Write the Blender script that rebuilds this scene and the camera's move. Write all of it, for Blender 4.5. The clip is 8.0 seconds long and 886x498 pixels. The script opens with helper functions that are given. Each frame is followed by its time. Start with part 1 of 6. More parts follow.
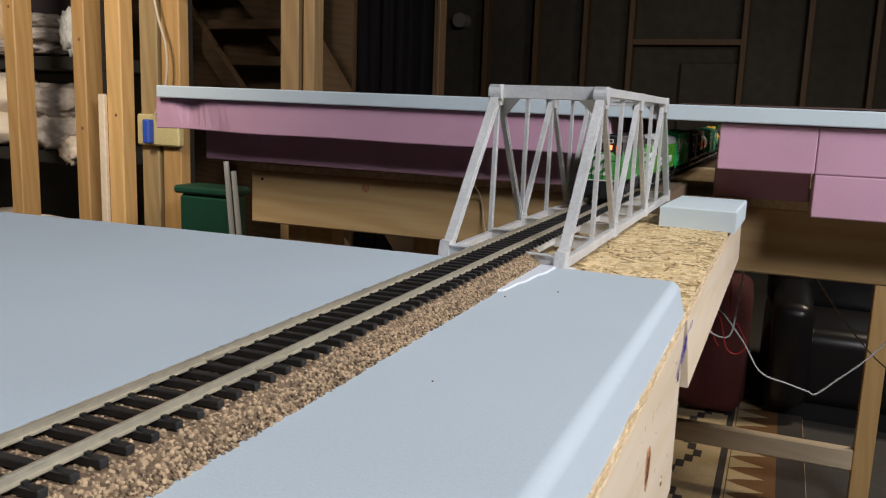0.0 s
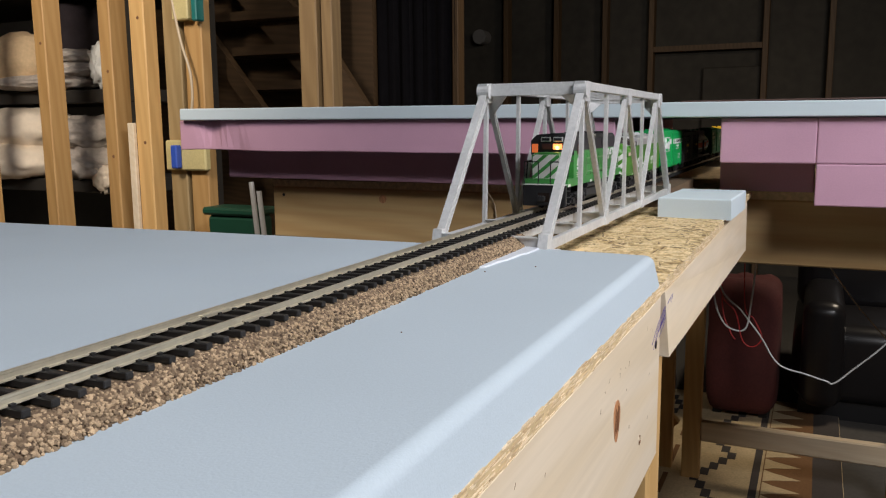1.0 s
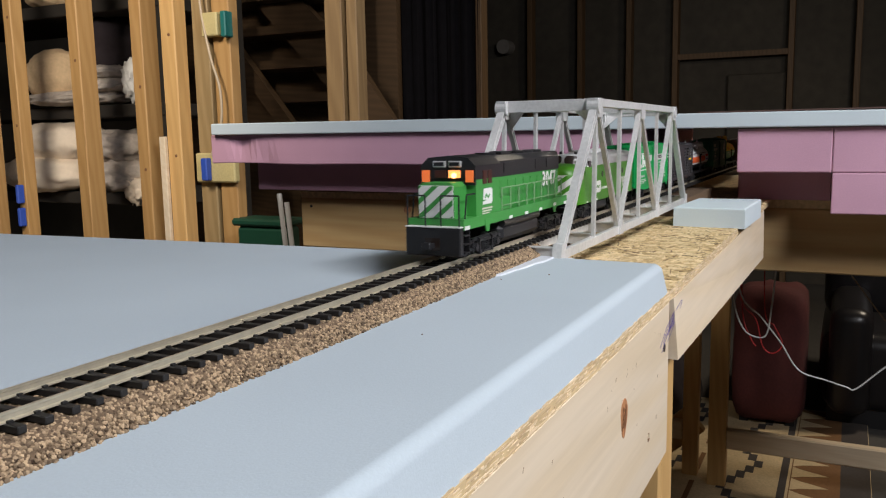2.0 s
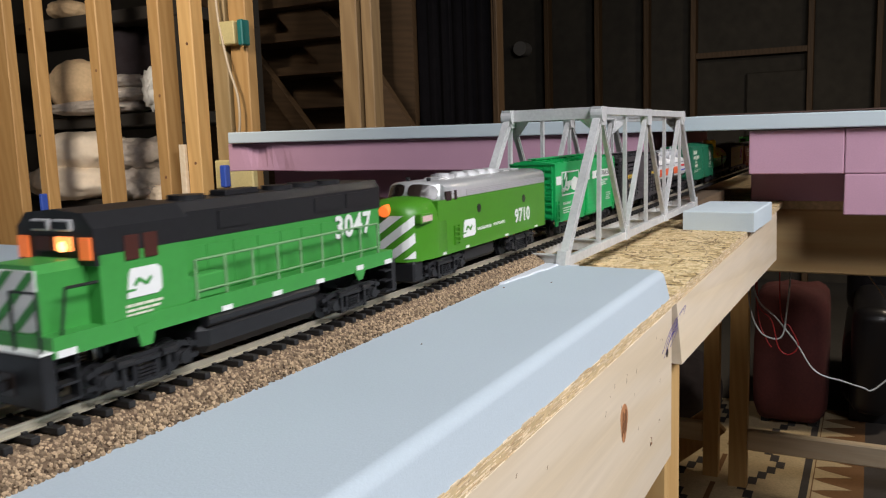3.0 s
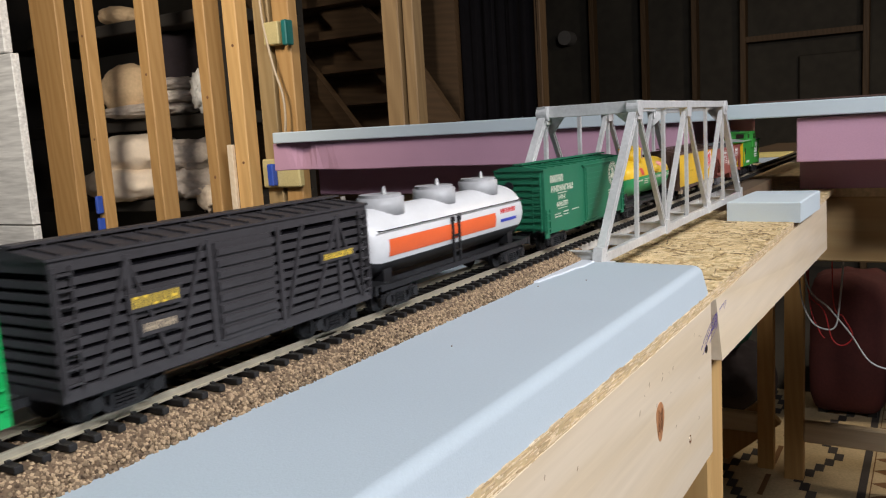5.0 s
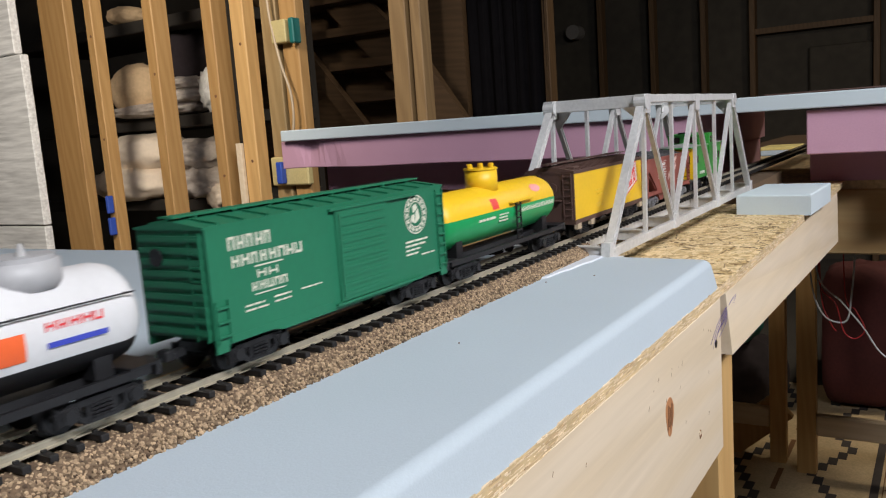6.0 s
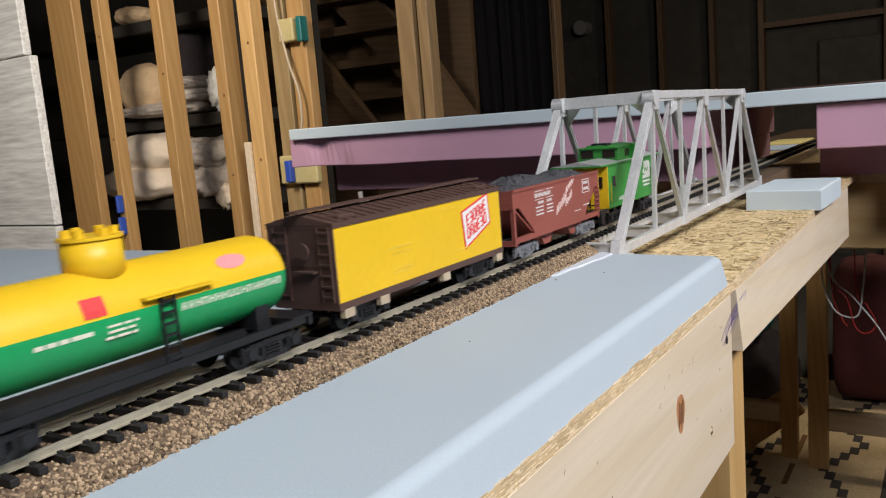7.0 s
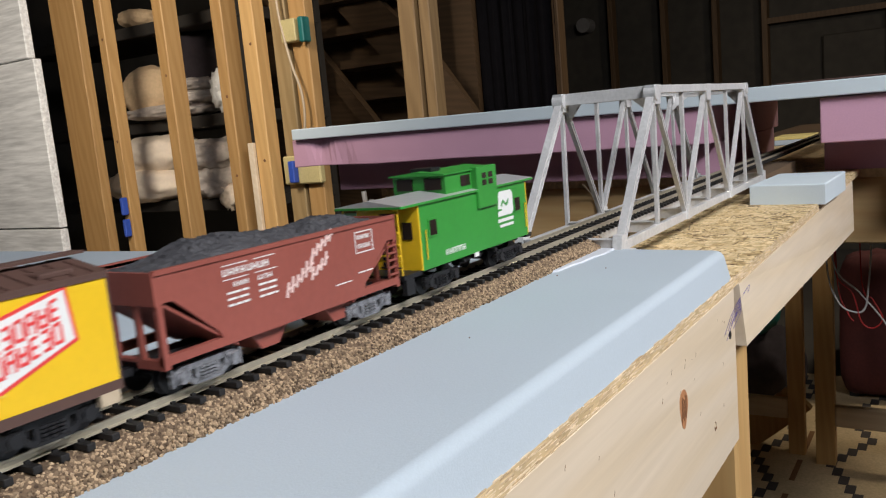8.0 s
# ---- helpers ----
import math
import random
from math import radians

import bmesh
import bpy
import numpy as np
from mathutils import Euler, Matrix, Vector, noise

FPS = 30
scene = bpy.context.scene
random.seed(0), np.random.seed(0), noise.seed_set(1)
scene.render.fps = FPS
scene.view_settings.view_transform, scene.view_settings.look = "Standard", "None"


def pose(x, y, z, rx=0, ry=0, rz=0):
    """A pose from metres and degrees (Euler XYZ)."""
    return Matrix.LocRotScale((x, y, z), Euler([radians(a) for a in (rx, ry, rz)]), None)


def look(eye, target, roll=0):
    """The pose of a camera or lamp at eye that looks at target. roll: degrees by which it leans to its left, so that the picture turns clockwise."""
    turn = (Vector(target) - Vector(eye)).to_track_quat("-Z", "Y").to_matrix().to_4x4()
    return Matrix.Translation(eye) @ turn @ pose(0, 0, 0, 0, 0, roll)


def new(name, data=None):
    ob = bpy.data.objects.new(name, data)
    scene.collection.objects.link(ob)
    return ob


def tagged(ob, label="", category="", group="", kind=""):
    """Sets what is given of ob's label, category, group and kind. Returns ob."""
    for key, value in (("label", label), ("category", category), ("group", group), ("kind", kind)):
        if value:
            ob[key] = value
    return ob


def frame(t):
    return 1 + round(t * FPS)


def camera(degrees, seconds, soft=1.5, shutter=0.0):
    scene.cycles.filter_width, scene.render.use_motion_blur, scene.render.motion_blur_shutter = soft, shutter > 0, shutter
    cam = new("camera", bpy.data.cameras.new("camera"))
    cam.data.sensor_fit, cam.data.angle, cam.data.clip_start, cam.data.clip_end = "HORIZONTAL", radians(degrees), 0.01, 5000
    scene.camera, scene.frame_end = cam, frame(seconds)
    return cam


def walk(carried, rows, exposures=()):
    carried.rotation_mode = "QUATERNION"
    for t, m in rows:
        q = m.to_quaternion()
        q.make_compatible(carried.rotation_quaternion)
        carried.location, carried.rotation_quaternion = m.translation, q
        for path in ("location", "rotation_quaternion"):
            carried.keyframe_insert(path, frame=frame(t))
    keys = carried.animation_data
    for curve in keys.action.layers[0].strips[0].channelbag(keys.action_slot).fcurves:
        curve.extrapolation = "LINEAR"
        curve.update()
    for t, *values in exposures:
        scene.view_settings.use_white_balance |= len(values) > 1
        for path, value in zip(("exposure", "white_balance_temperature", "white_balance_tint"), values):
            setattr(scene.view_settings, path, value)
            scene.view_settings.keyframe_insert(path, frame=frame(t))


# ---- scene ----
cam = camera(57.0, 8.0, soft=1.2, shutter=0.2)
PATH = [
    (0, (0.141, -0.431, 0.073), (-0.607, 1.392, -0.269), 2.1),
    (0.5, (0.176, -0.448, 0.079), (-0.635, 1.353, -0.236), 2.4),
    (1, (0.177, -0.455, 0.061), (-0.646, 1.343, -0.239), -0.5),
    (1.5, (0.184, -0.47, 0.063), (-0.673, 1.315, -0.223), -0.9),
    (3, (0.205, -0.485, 0.071), (-0.72, 1.267, -0.2), -1.9),
    (3.5, (0.208, -0.486, 0.074), (-0.748, 1.25, -0.199), -2.4),
    (4, (0.21, -0.483, 0.076), (-0.776, 1.234, -0.204), -2.8),
    (4.5, (0.212, -0.483, 0.075), (-0.801, 1.219, -0.206), -3.1),
    (6, (0.214, -0.481, 0.075), (-0.835, 1.197, -0.216), -4.1),
    (6.5, (0.213, -0.482, 0.077), (-0.846, 1.189, -0.217), -4.4),
    (7, (0.214, -0.482, 0.076), (-0.853, 1.184, -0.221), -4.6),
    (7.5, (0.215, -0.481, 0.076), (-0.858, 1.18, -0.22), -5.0),
    (8, (0.215, -0.479, 0.074), (-0.862, 1.179, -0.223), -5.2),
]
walk(cam, [(t, look(eye, target, roll)) for t, eye, target, roll in PATH])

# ---- light ----
world = bpy.data.worlds.new("world")
scene.world = world
world.use_nodes = True
bg = world.node_tree.nodes["Background"]
bg.inputs["Color"].default_value = (1.0, 0.93, 0.84, 1)
bg.inputs["Strength"].default_value = 0.02
scene.view_settings.exposure = 0.0


def area(name, eye, target, sx, sy, watts, color):
    d = bpy.data.lights.new(name, "AREA")
    d.shape, d.size, d.size_y, d.energy, d.color = "RECTANGLE", sx, sy, watts, color
    o = new(name, d)
    o.matrix_world = look(eye, target)
    return o


area("ceiling_tube", (1.35, -0.55, 1.20), (0.1, 0.1, 0.0), 1.2, 0.25, 50, (0.96, 0.96, 1.0))
# Unseen fill lamp, added to brighten the rack and studs; spread limits spill.
area("rack_fill", (-0.95, -0.10, 0.98), (-2.75, 1.55, 0.0), 0.30, 0.30, 23, (1.0, 0.88, 0.74)).data.spread = math.radians(142)
area("far_bulb", (1.1, 2.9, 1.30), (0.0, 2.8, -1.0), 0.30, 0.30, 24, (1.0, 0.85, 0.66))


# ---- materials ----
def mat(name, color, rough=0.6, metal=0.0, vary=0.12, scale=300.0, bump=0.0, bump_scale=None, coarse=0.1, coarse_scale=12.0, stretch=None, random_tint=0.0, spec=0.5):
    """A surface with fine grain and broad blotches; stretch squeezes the grain along an axis."""
    m = bpy.data.materials.new(name)
    m.use_nodes = True
    nt = m.node_tree
    b = nt.nodes["Principled BSDF"]
    b.inputs["Roughness"].default_value, b.inputs["Metallic"].default_value = rough, metal
    b.inputs["Specular IOR Level"].default_value = spec
    tc = nt.nodes.new("ShaderNodeTexCoord")
    mp = nt.nodes.new("ShaderNodeMapping")
    mp.inputs["Scale"].default_value = stretch or (1, 1, 1)
    nt.links.new(tc.outputs["Object"], mp.inputs["Vector"])
    fine = nt.nodes.new("ShaderNodeTexNoise")
    fine.inputs["Scale"].default_value, fine.inputs["Detail"].default_value = scale, 4
    wide = nt.nodes.new("ShaderNodeTexNoise")
    wide.inputs["Scale"].default_value, wide.inputs["Detail"].default_value = coarse_scale, 3
    nt.links.new(mp.outputs["Vector"], fine.inputs["Vector"])
    nt.links.new(mp.outputs["Vector"], wide.inputs["Vector"])
    val = None
    for tex, amount in ((fine, vary), (wide, coarse)):
        r = nt.nodes.new("ShaderNodeMapRange")
        r.inputs["From Min"].default_value, r.inputs["From Max"].default_value = 0.25, 0.75
        r.inputs["To Min"].default_value, r.inputs["To Max"].default_value = 1 - amount, 1 + amount
        nt.links.new(tex.outputs["Fac"], r.inputs["Value"])
        if val is None:
            val = r.outputs["Result"]
        else:
            mul = nt.nodes.new("ShaderNodeMath")
            mul.operation = "MULTIPLY"
            nt.links.new(val, mul.inputs[0])
            nt.links.new(r.outputs["Result"], mul.inputs[1])
            val = mul.outputs[0]
    if random_tint:
        oi = nt.nodes.new("ShaderNodeObjectInfo")
        r = nt.nodes.new("ShaderNodeMapRange")
        r.inputs["To Min"].default_value, r.inputs["To Max"].default_value = 1 - random_tint, 1 + random_tint
        nt.links.new(oi.outputs["Random"], r.inputs["Value"])
        mul = nt.nodes.new("ShaderNodeMath")
        mul.operation = "MULTIPLY"
        nt.links.new(val, mul.inputs[0])
        nt.links.new(r.outputs["Result"], mul.inputs[1])
        val = mul.outputs[0]
    hsv = nt.nodes.new("ShaderNodeHueSaturation")
    hsv.inputs["Color"].default_value = (*color, 1)
    nt.links.new(val, hsv.inputs["Value"])
    nt.links.new(hsv.outputs["Color"], b.inputs["Base Color"])
    if bump:
        bn = nt.nodes.new("ShaderNodeTexNoise")
        bn.inputs["Scale"].default_value, bn.inputs["Detail"].default_value = bump_scale or scale, 3
        nt.links.new(mp.outputs["Vector"], bn.inputs["Vector"])
        bp = nt.nodes.new("ShaderNodeBump")
        bp.inputs["Strength"].default_value, bp.inputs["Distance"].default_value = min(1.0, bump), 0.001
        nt.links.new(bn.outputs["Fac"], bp.inputs["Height"])
        nt.links.new(bp.outputs["Normal"], b.inputs["Normal"])
    return m


def wood(name, light, dark, axis):
    """Planed softwood: long growth bands along an axis, fine fibres, slow blotches."""
    m = mat(name, light, 0.62, vary=0.05, scale=90, bump=0.12, bump_scale=120, coarse=0.10, coarse_scale=4, stretch=tuple(0.12 if i == axis else 2.5 for i in range(3)), random_tint=0.08)
    nt = m.node_tree
    tc = nt.nodes.new("ShaderNodeTexCoord")
    mp = nt.nodes.new("ShaderNodeMapping")
    mp.inputs["Scale"].default_value = tuple(0.10 if i == axis else 1.0 for i in range(3))
    mp.inputs["Rotation"].default_value = (0.05, 0.04, 0.03)
    nt.links.new(tc.outputs["Object"], mp.inputs["Vector"])
    w = nt.nodes.new("ShaderNodeTexWave")
    w.wave_type, w.bands_direction = "BANDS", "DIAGONAL"
    w.inputs["Scale"].default_value, w.inputs["Distortion"].default_value = 22, 7
    w.inputs["Detail"].default_value, w.inputs["Detail Scale"].default_value = 3, 1.2
    nt.links.new(mp.outputs["Vector"], w.inputs["Vector"])
    mix = nt.nodes.new("ShaderNodeMix")
    mix.data_type = "RGBA"
    mix.inputs["A"].default_value, mix.inputs["B"].default_value = (*light, 1), (*dark, 1)
    nt.links.new(w.outputs["Fac"], mix.inputs["Factor"])
    hsv = next(n for n in nt.nodes if n.bl_idname == "ShaderNodeHueSaturation")
    nt.links.new(mix.outputs["Result"], hsv.inputs["Color"])
    return m


def island_tint(m, low, high):
    """Vary the joined pieces of one mesh, piece by piece, between two colours."""
    nt = m.node_tree
    g = nt.nodes.new("ShaderNodeNewGeometry")
    ramp = nt.nodes.new("ShaderNodeValToRGB")
    ramp.color_ramp.elements[0].color, ramp.color_ramp.elements[1].color = (*low, 1), (*high, 1)
    nt.links.new(g.outputs["Random Per Island"], ramp.inputs["Fac"])
    hsv = next(n for n in nt.nodes if n.bl_idname == "ShaderNodeHueSaturation")
    nt.links.new(ramp.outputs["Color"], hsv.inputs["Color"])
    return m


M = {}
M["blue_foam"] = mat("blue_foam", (0.445, 0.515, 0.570), 0.75, vary=0.03, scale=900, bump=0.12, bump_scale=1500, coarse=0.05, coarse_scale=6)
M["pink_foam"] = mat("pink_foam", (0.58, 0.33, 0.44), 0.8, vary=0.04, scale=500, bump=0.2, bump_scale=700, coarse=0.07, coarse_scale=9)
M["osb"] = mat("osb", (0.60, 0.45, 0.25), 0.8, vary=0.25, scale=160, bump=0.3, coarse=0.1, coarse_scale=20, stretch=(1, 0.45, 1))
M["pine"] = wood("pine", (0.715, 0.60, 0.455), (0.685, 0.56, 0.40), 1)
M["rail_pine"] = wood("rail_pine", (0.74, 0.60, 0.42), (0.70, 0.55, 0.37), 0)
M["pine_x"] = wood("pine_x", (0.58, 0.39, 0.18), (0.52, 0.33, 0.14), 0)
M["pine_z"] = wood("pine_z", (0.60, 0.375, 0.15), (0.55, 0.33, 0.125), 2)
M["stud_pine"] = wood("stud_pine", (0.42, 0.25, 0.095), (0.37, 0.21, 0.075), 2)
M["pine_olive"] = wood("pine_olive", (0.34, 0.24, 0.115), (0.29, 0.20, 0.09), 2)
# Pine darkened in colour to stand for weak light far back.
M["pine_dimmed"] = wood("pine_dimmed", (0.115, 0.065, 0.028), (0.09, 0.05, 0.02), 2)
# Stair timber darkened well below pine, so its dimness is in the colour.
M["wood_dimmed"] = wood("wood_dimmed", (0.085, 0.048, 0.021), (0.065, 0.036, 0.015), 0)
M["pine_brown"] = wood("pine_brown", (0.24, 0.155, 0.07), (0.20, 0.125, 0.055), 2)
M["knot"] = mat("knot", (0.47, 0.215, 0.095), 0.6, vary=0.35, scale=250, stretch=(1, 2, 0.5), coarse=0.25, coarse_scale=90)
M["knotdark"] = mat("knotdark", (0.16, 0.075, 0.035), 0.7, vary=0.2, scale=300)
M["whitefoam"] = mat("whitefoam", (0.60, 0.63, 0.68), 0.8, vary=0.08, scale=500, bump=0.3)
M["yellowfoam"] = mat("yellowfoam", (0.72, 0.58, 0.20), 0.8, vary=0.06, scale=300)
M["numface"] = mat("numface", (0.62, 0.44, 0.41), 0.5, vary=0.15, scale=900)
M["silver"] = mat("silver", (0.64, 0.64, 0.635), 0.42, metal=0.25, vary=0.10, scale=400, bump=0.15, coarse=0.12, coarse_scale=40)
M["rail"] = mat("rail", (0.55, 0.50, 0.39), 0.38, metal=0.6, vary=0.1, scale=300, coarse=0.1, coarse_scale=30)
M["tie"] = mat("tie", (0.012, 0.011, 0.011), 0.55, vary=0.15, scale=600, random_tint=0.2)
M["cork"] = mat("cork", (0.13, 0.085, 0.05), 0.9, vary=0.3, scale=700, bump=0.4)
M["ballast"] = island_tint(mat("ballast", (0.3, 0.2, 0.12), 0.85, vary=0.1, scale=900), (0.055, 0.032, 0.018), (0.50, 0.36, 0.22))
M["green_bn"] = mat("green_bn", (0.045, 0.26, 0.05), 0.45, vary=0.05, scale=400, coarse=0.06, coarse_scale=30)
M["green_f"] = mat("green_f", (0.055, 0.22, 0.012), 0.42, vary=0.04, scale=400, coarse=0.06, coarse_scale=30)
M["green_box"] = mat("green_box", (0.005, 0.36, 0.09), 0.45, vary=0.04, scale=400, coarse=0.05, coarse_scale=30)
M["green_gn"] = mat("green_gn", (0.012, 0.15, 0.075), 0.55, vary=0.05, scale=400, coarse=0.06, coarse_scale=30)
M["green_tank"] = mat("green_tank", (0.01, 0.30, 0.09), 0.4, vary=0.04, scale=400)
M["yellow"] = mat("yellow", (0.78, 0.49, 0.015), 0.45, vary=0.03, scale=400, coarse=0.04, coarse_scale=30)
M["brown"] = mat("brown", (0.085, 0.045, 0.035), 0.6, vary=0.08, scale=400)
M["oxide"] = mat("oxide", (0.27, 0.072, 0.053), 0.55, vary=0.06, scale=400, coarse=0.08, coarse_scale=30)
M["black"] = mat("black", (0.013, 0.013, 0.0145), 0.45, vary=0.15, scale=400)
M["stock"] = mat("stock", (0.040, 0.037, 0.040), 0.45, vary=0.15, scale=400)
M["white"] = mat("white", (0.72, 0.72, 0.70), 0.5, vary=0.03, scale=400)
M["cream"] = mat("cream", (0.62, 0.61, 0.50), 0.55, vary=0.06, scale=700)
M["tankwhite"] = mat("tankwhite", (0.66, 0.66, 0.67), 0.4, vary=0.03, scale=400, coarse=0.05, coarse_scale=40)
M["domegrey"] = mat("domegrey", (0.40, 0.40, 0.41), 0.45, vary=0.06, scale=500, coarse=0.12, coarse_scale=90)
M["orange"] = mat("orange", (0.75, 0.12, 0.03), 0.5, vary=0.03, scale=400)
M["pinkmark"] = mat("pinkmark", (0.8, 0.28, 0.28), 0.5, vary=0.03, scale=400)
M["redmark"] = mat("redmark", (0.68, 0.05, 0.05), 0.5, vary=0.03, scale=400)
M["bluemark"] = mat("bluemark", (0.04, 0.06, 0.4), 0.5, vary=0.03, scale=400)
M["gold"] = mat("gold", (0.75, 0.52, 0.06), 0.5, vary=0.03, scale=400)
M["silverroof"] = mat("silverroof", (0.55, 0.55, 0.55), 0.33, metal=0.4, vary=0.06, scale=400)
M["glassdark"] = mat("glassdark", (0.022, 0.015, 0.012), 0.22, vary=0.05, scale=200)
M["coal"] = mat("coal", (0.045, 0.045, 0.05), 0.65, vary=0.3, scale=900, bump=0.5)
M["steelside"] = mat("steelside", (0.21, 0.215, 0.23), 0.45, metal=0.3, vary=0.6, scale=500)
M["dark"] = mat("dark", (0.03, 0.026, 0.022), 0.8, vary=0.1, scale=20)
# The far wall's shade is put into this lowered insulation colour.
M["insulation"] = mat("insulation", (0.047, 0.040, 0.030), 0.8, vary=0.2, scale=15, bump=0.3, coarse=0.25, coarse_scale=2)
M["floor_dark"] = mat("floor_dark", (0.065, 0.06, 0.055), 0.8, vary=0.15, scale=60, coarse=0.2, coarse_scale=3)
M["concrete"] = mat("concrete", (0.16, 0.15, 0.14), 0.8, vary=0.1, scale=60, coarse=0.15, coarse_scale=3)
M["whitewash"] = mat("whitewash", (0.70, 0.71, 0.71), 0.7, vary=0.24, scale=26, bump=0.6, bump_scale=40, coarse=0.16, coarse_scale=7, stretch=(0.35, 4, 4))
M["cushion"] = mat("cushion", (0.84, 0.73, 0.60), 0.9, vary=0.05, scale=80, bump=0.2, coarse=0.12, coarse_scale=9)
M["cloth_grey"] = mat("cloth_grey", (0.55, 0.49, 0.44), 0.9, vary=0.15, scale=60, bump=0.3, coarse=0.2, coarse_scale=14)
M["cloth_tan"] = mat("cloth_tan", (0.60, 0.44, 0.27), 0.9, vary=0.1, scale=90, bump=0.3, coarse=0.1, coarse_scale=14)
M["cloth_dark"] = mat("cloth_dark", (0.02, 0.014, 0.018), 0.9, vary=0.2, scale=60, coarse=0.2, coarse_scale=10)
M["armchair"] = mat("armchair", (0.075, 0.017, 0.017), 0.9, vary=0.15, scale=120, bump=0.3, coarse=0.2, coarse_scale=8)
M["leather"] = mat("leather", (0.012, 0.011, 0.012), 0.3, vary=0.1, scale=90, bump=0.2)
M["plasticgreen"] = mat("plasticgreen", (0.008, 0.055, 0.032), 0.5)
M["boxtan"] = mat("boxtan", (0.50, 0.42, 0.2), 0.6)
M["bluebox"] = mat("bluebox", (0.03, 0.08, 0.42), 0.5)
M["tealbox"] = mat("tealbox", (0.01, 0.13, 0.12), 0.5)
M["wirewhite"] = mat("wirewhite", (0.7, 0.7, 0.68), 0.4)
M["wirered"] = mat("wirered", (0.5, 0.03, 0.03), 0.4)
M["wiretan"] = mat("wiretan", (0.45, 0.36, 0.25), 0.5)
M["rugbeige"] = mat("rugbeige", (0.56, 0.43, 0.25), 0.95, vary=0.15, scale=150, bump=0.4)
M["rugdark"] = mat("rugdark", (0.06, 0.05, 0.045), 0.95, vary=0.15, scale=150)
M["rugbrown"] = mat("rugbrown", (0.20, 0.10, 0.04), 0.95, vary=0.15, scale=150)
M["railgreen"] = mat("railgreen", (0.16, 0.30, 0.14), 0.5, vary=0.1, scale=300)
M["flake"] = island_tint(mat("flake", (0.5, 0.36, 0.17), 0.75, vary=0.12, scale=500, stretch=(1, 0.2, 1)), (0.30, 0.18, 0.07), (0.86, 0.69, 0.42))
ramp = next(n for n in M["flake"].node_tree.nodes if n.bl_idname == "ShaderNodeValToRGB").color_ramp
ramp.elements[0].color = (0.11, 0.06, 0.022, 1)
ramp.elements.new(0.20).color = (0.52, 0.37, 0.17, 1)
M["flake_edge"] = island_tint(mat("flake_edge", (0.6, 0.45, 0.27), 0.8, vary=0.12, scale=500), (0.44, 0.31, 0.17), (0.82, 0.67, 0.47))
# Blue foam lightened to make up for light its front faces miss.
M["blue_foam_lit"] = mat("blue_foam_lit", (0.60, 0.69, 0.735), 0.75, vary=0.03, scale=900, bump=0.12, bump_scale=1500, coarse=0.05, coarse_scale=6)
M["green_cab"] = mat("green_cab", (0.035, 0.27, 0.04), 0.45, vary=0.04, scale=400, coarse=0.06, coarse_scale=30)
M["pinkwhite"] = mat("pinkwhite", (0.70, 0.52, 0.48), 0.55, vary=0.1, scale=900)
M["sheet_and_gap_black"] = mat("sheet_and_gap_black", (0.005, 0.0045, 0.006), 0.85, vary=0.2, scale=30)
M["ink"] = mat("ink", (0.05, 0.03, 0.25), 0.6)

for dull, level in (("black", 0.4), ("glassdark", 0.25), ("sheet_and_gap_black", 0.1), ("stock", 0.5), ("leather", 0.4)):
    M[dull].node_tree.nodes["Principled BSDF"].inputs["Specular IOR Level"].default_value = level


def glow(name, color, strength):
    m = bpy.data.materials.new(name)
    m.use_nodes = True
    b = m.node_tree.nodes["Principled BSDF"]
    b.inputs["Base Color"].default_value = (*color, 1)
    b.inputs["Emission Color"].default_value = (*color, 1)
    b.inputs["Emission Strength"].default_value = strength
    return m


M["cabglow"] = glow("cabglow", (1.0, 0.30, 0.08), 1.8)
M["headlight"] = glow("headlight", (1.0, 0.45, 0.15), 5.0)
M["marker"] = glow("marker", (1.0, 0.18, 0.03), 0.9)
M["cabmid"] = glow("cabmid", (0.75, 0.16, 0.04), 0.55)
M["cabdim"] = glow("cabdim", (0.05, 0.012, 0.008), 0.10)


# ---- mesh helpers ----
def part(name, bm, material, parent=None, label="", smooth=False):
    me = bpy.data.meshes.new(name)
    bmesh.ops.recalc_face_normals(bm, faces=bm.faces)
    if smooth:
        for f in bm.faces:
            f.smooth = True
    bm.to_mesh(me)
    bm.free()
    me.materials.append(M[material] if isinstance(material, str) else material)
    o = new(name, me)
    o.parent = parent
    return tagged(o, label=label)


def thing(name, label, category, group="", kind="", at=None):
    o = new(name)
    o.empty_display_size = 0.02
    if at is not None:
        o.matrix_basis = at
    return tagged(o, label=label, category=category, group=group, kind=kind)


def box(bm, x0, x1, y0, y1, z0, z1, bevel=0.0, m=None, seg=1):
    vs = bmesh.ops.create_cube(bm, size=1.0)["verts"]
    for v in vs:
        v.co = Vector(((x0 + x1) / 2 + v.co.x * (x1 - x0), (y0 + y1) / 2 + v.co.y * (y1 - y0), (z0 + z1) / 2 + v.co.z * (z1 - z0)))
    if m is not None:
        bmesh.ops.transform(bm, matrix=m, verts=vs)
    if bevel:
        es = list({e for v in vs for e in v.link_edges})
        bmesh.ops.bevel(bm, geom=es, offset=bevel, segments=seg, affect="EDGES", profile=0.5, clamp_overlap=True)
    return bm


def B(*a, **k):
    return box(bmesh.new(), *a, **k)


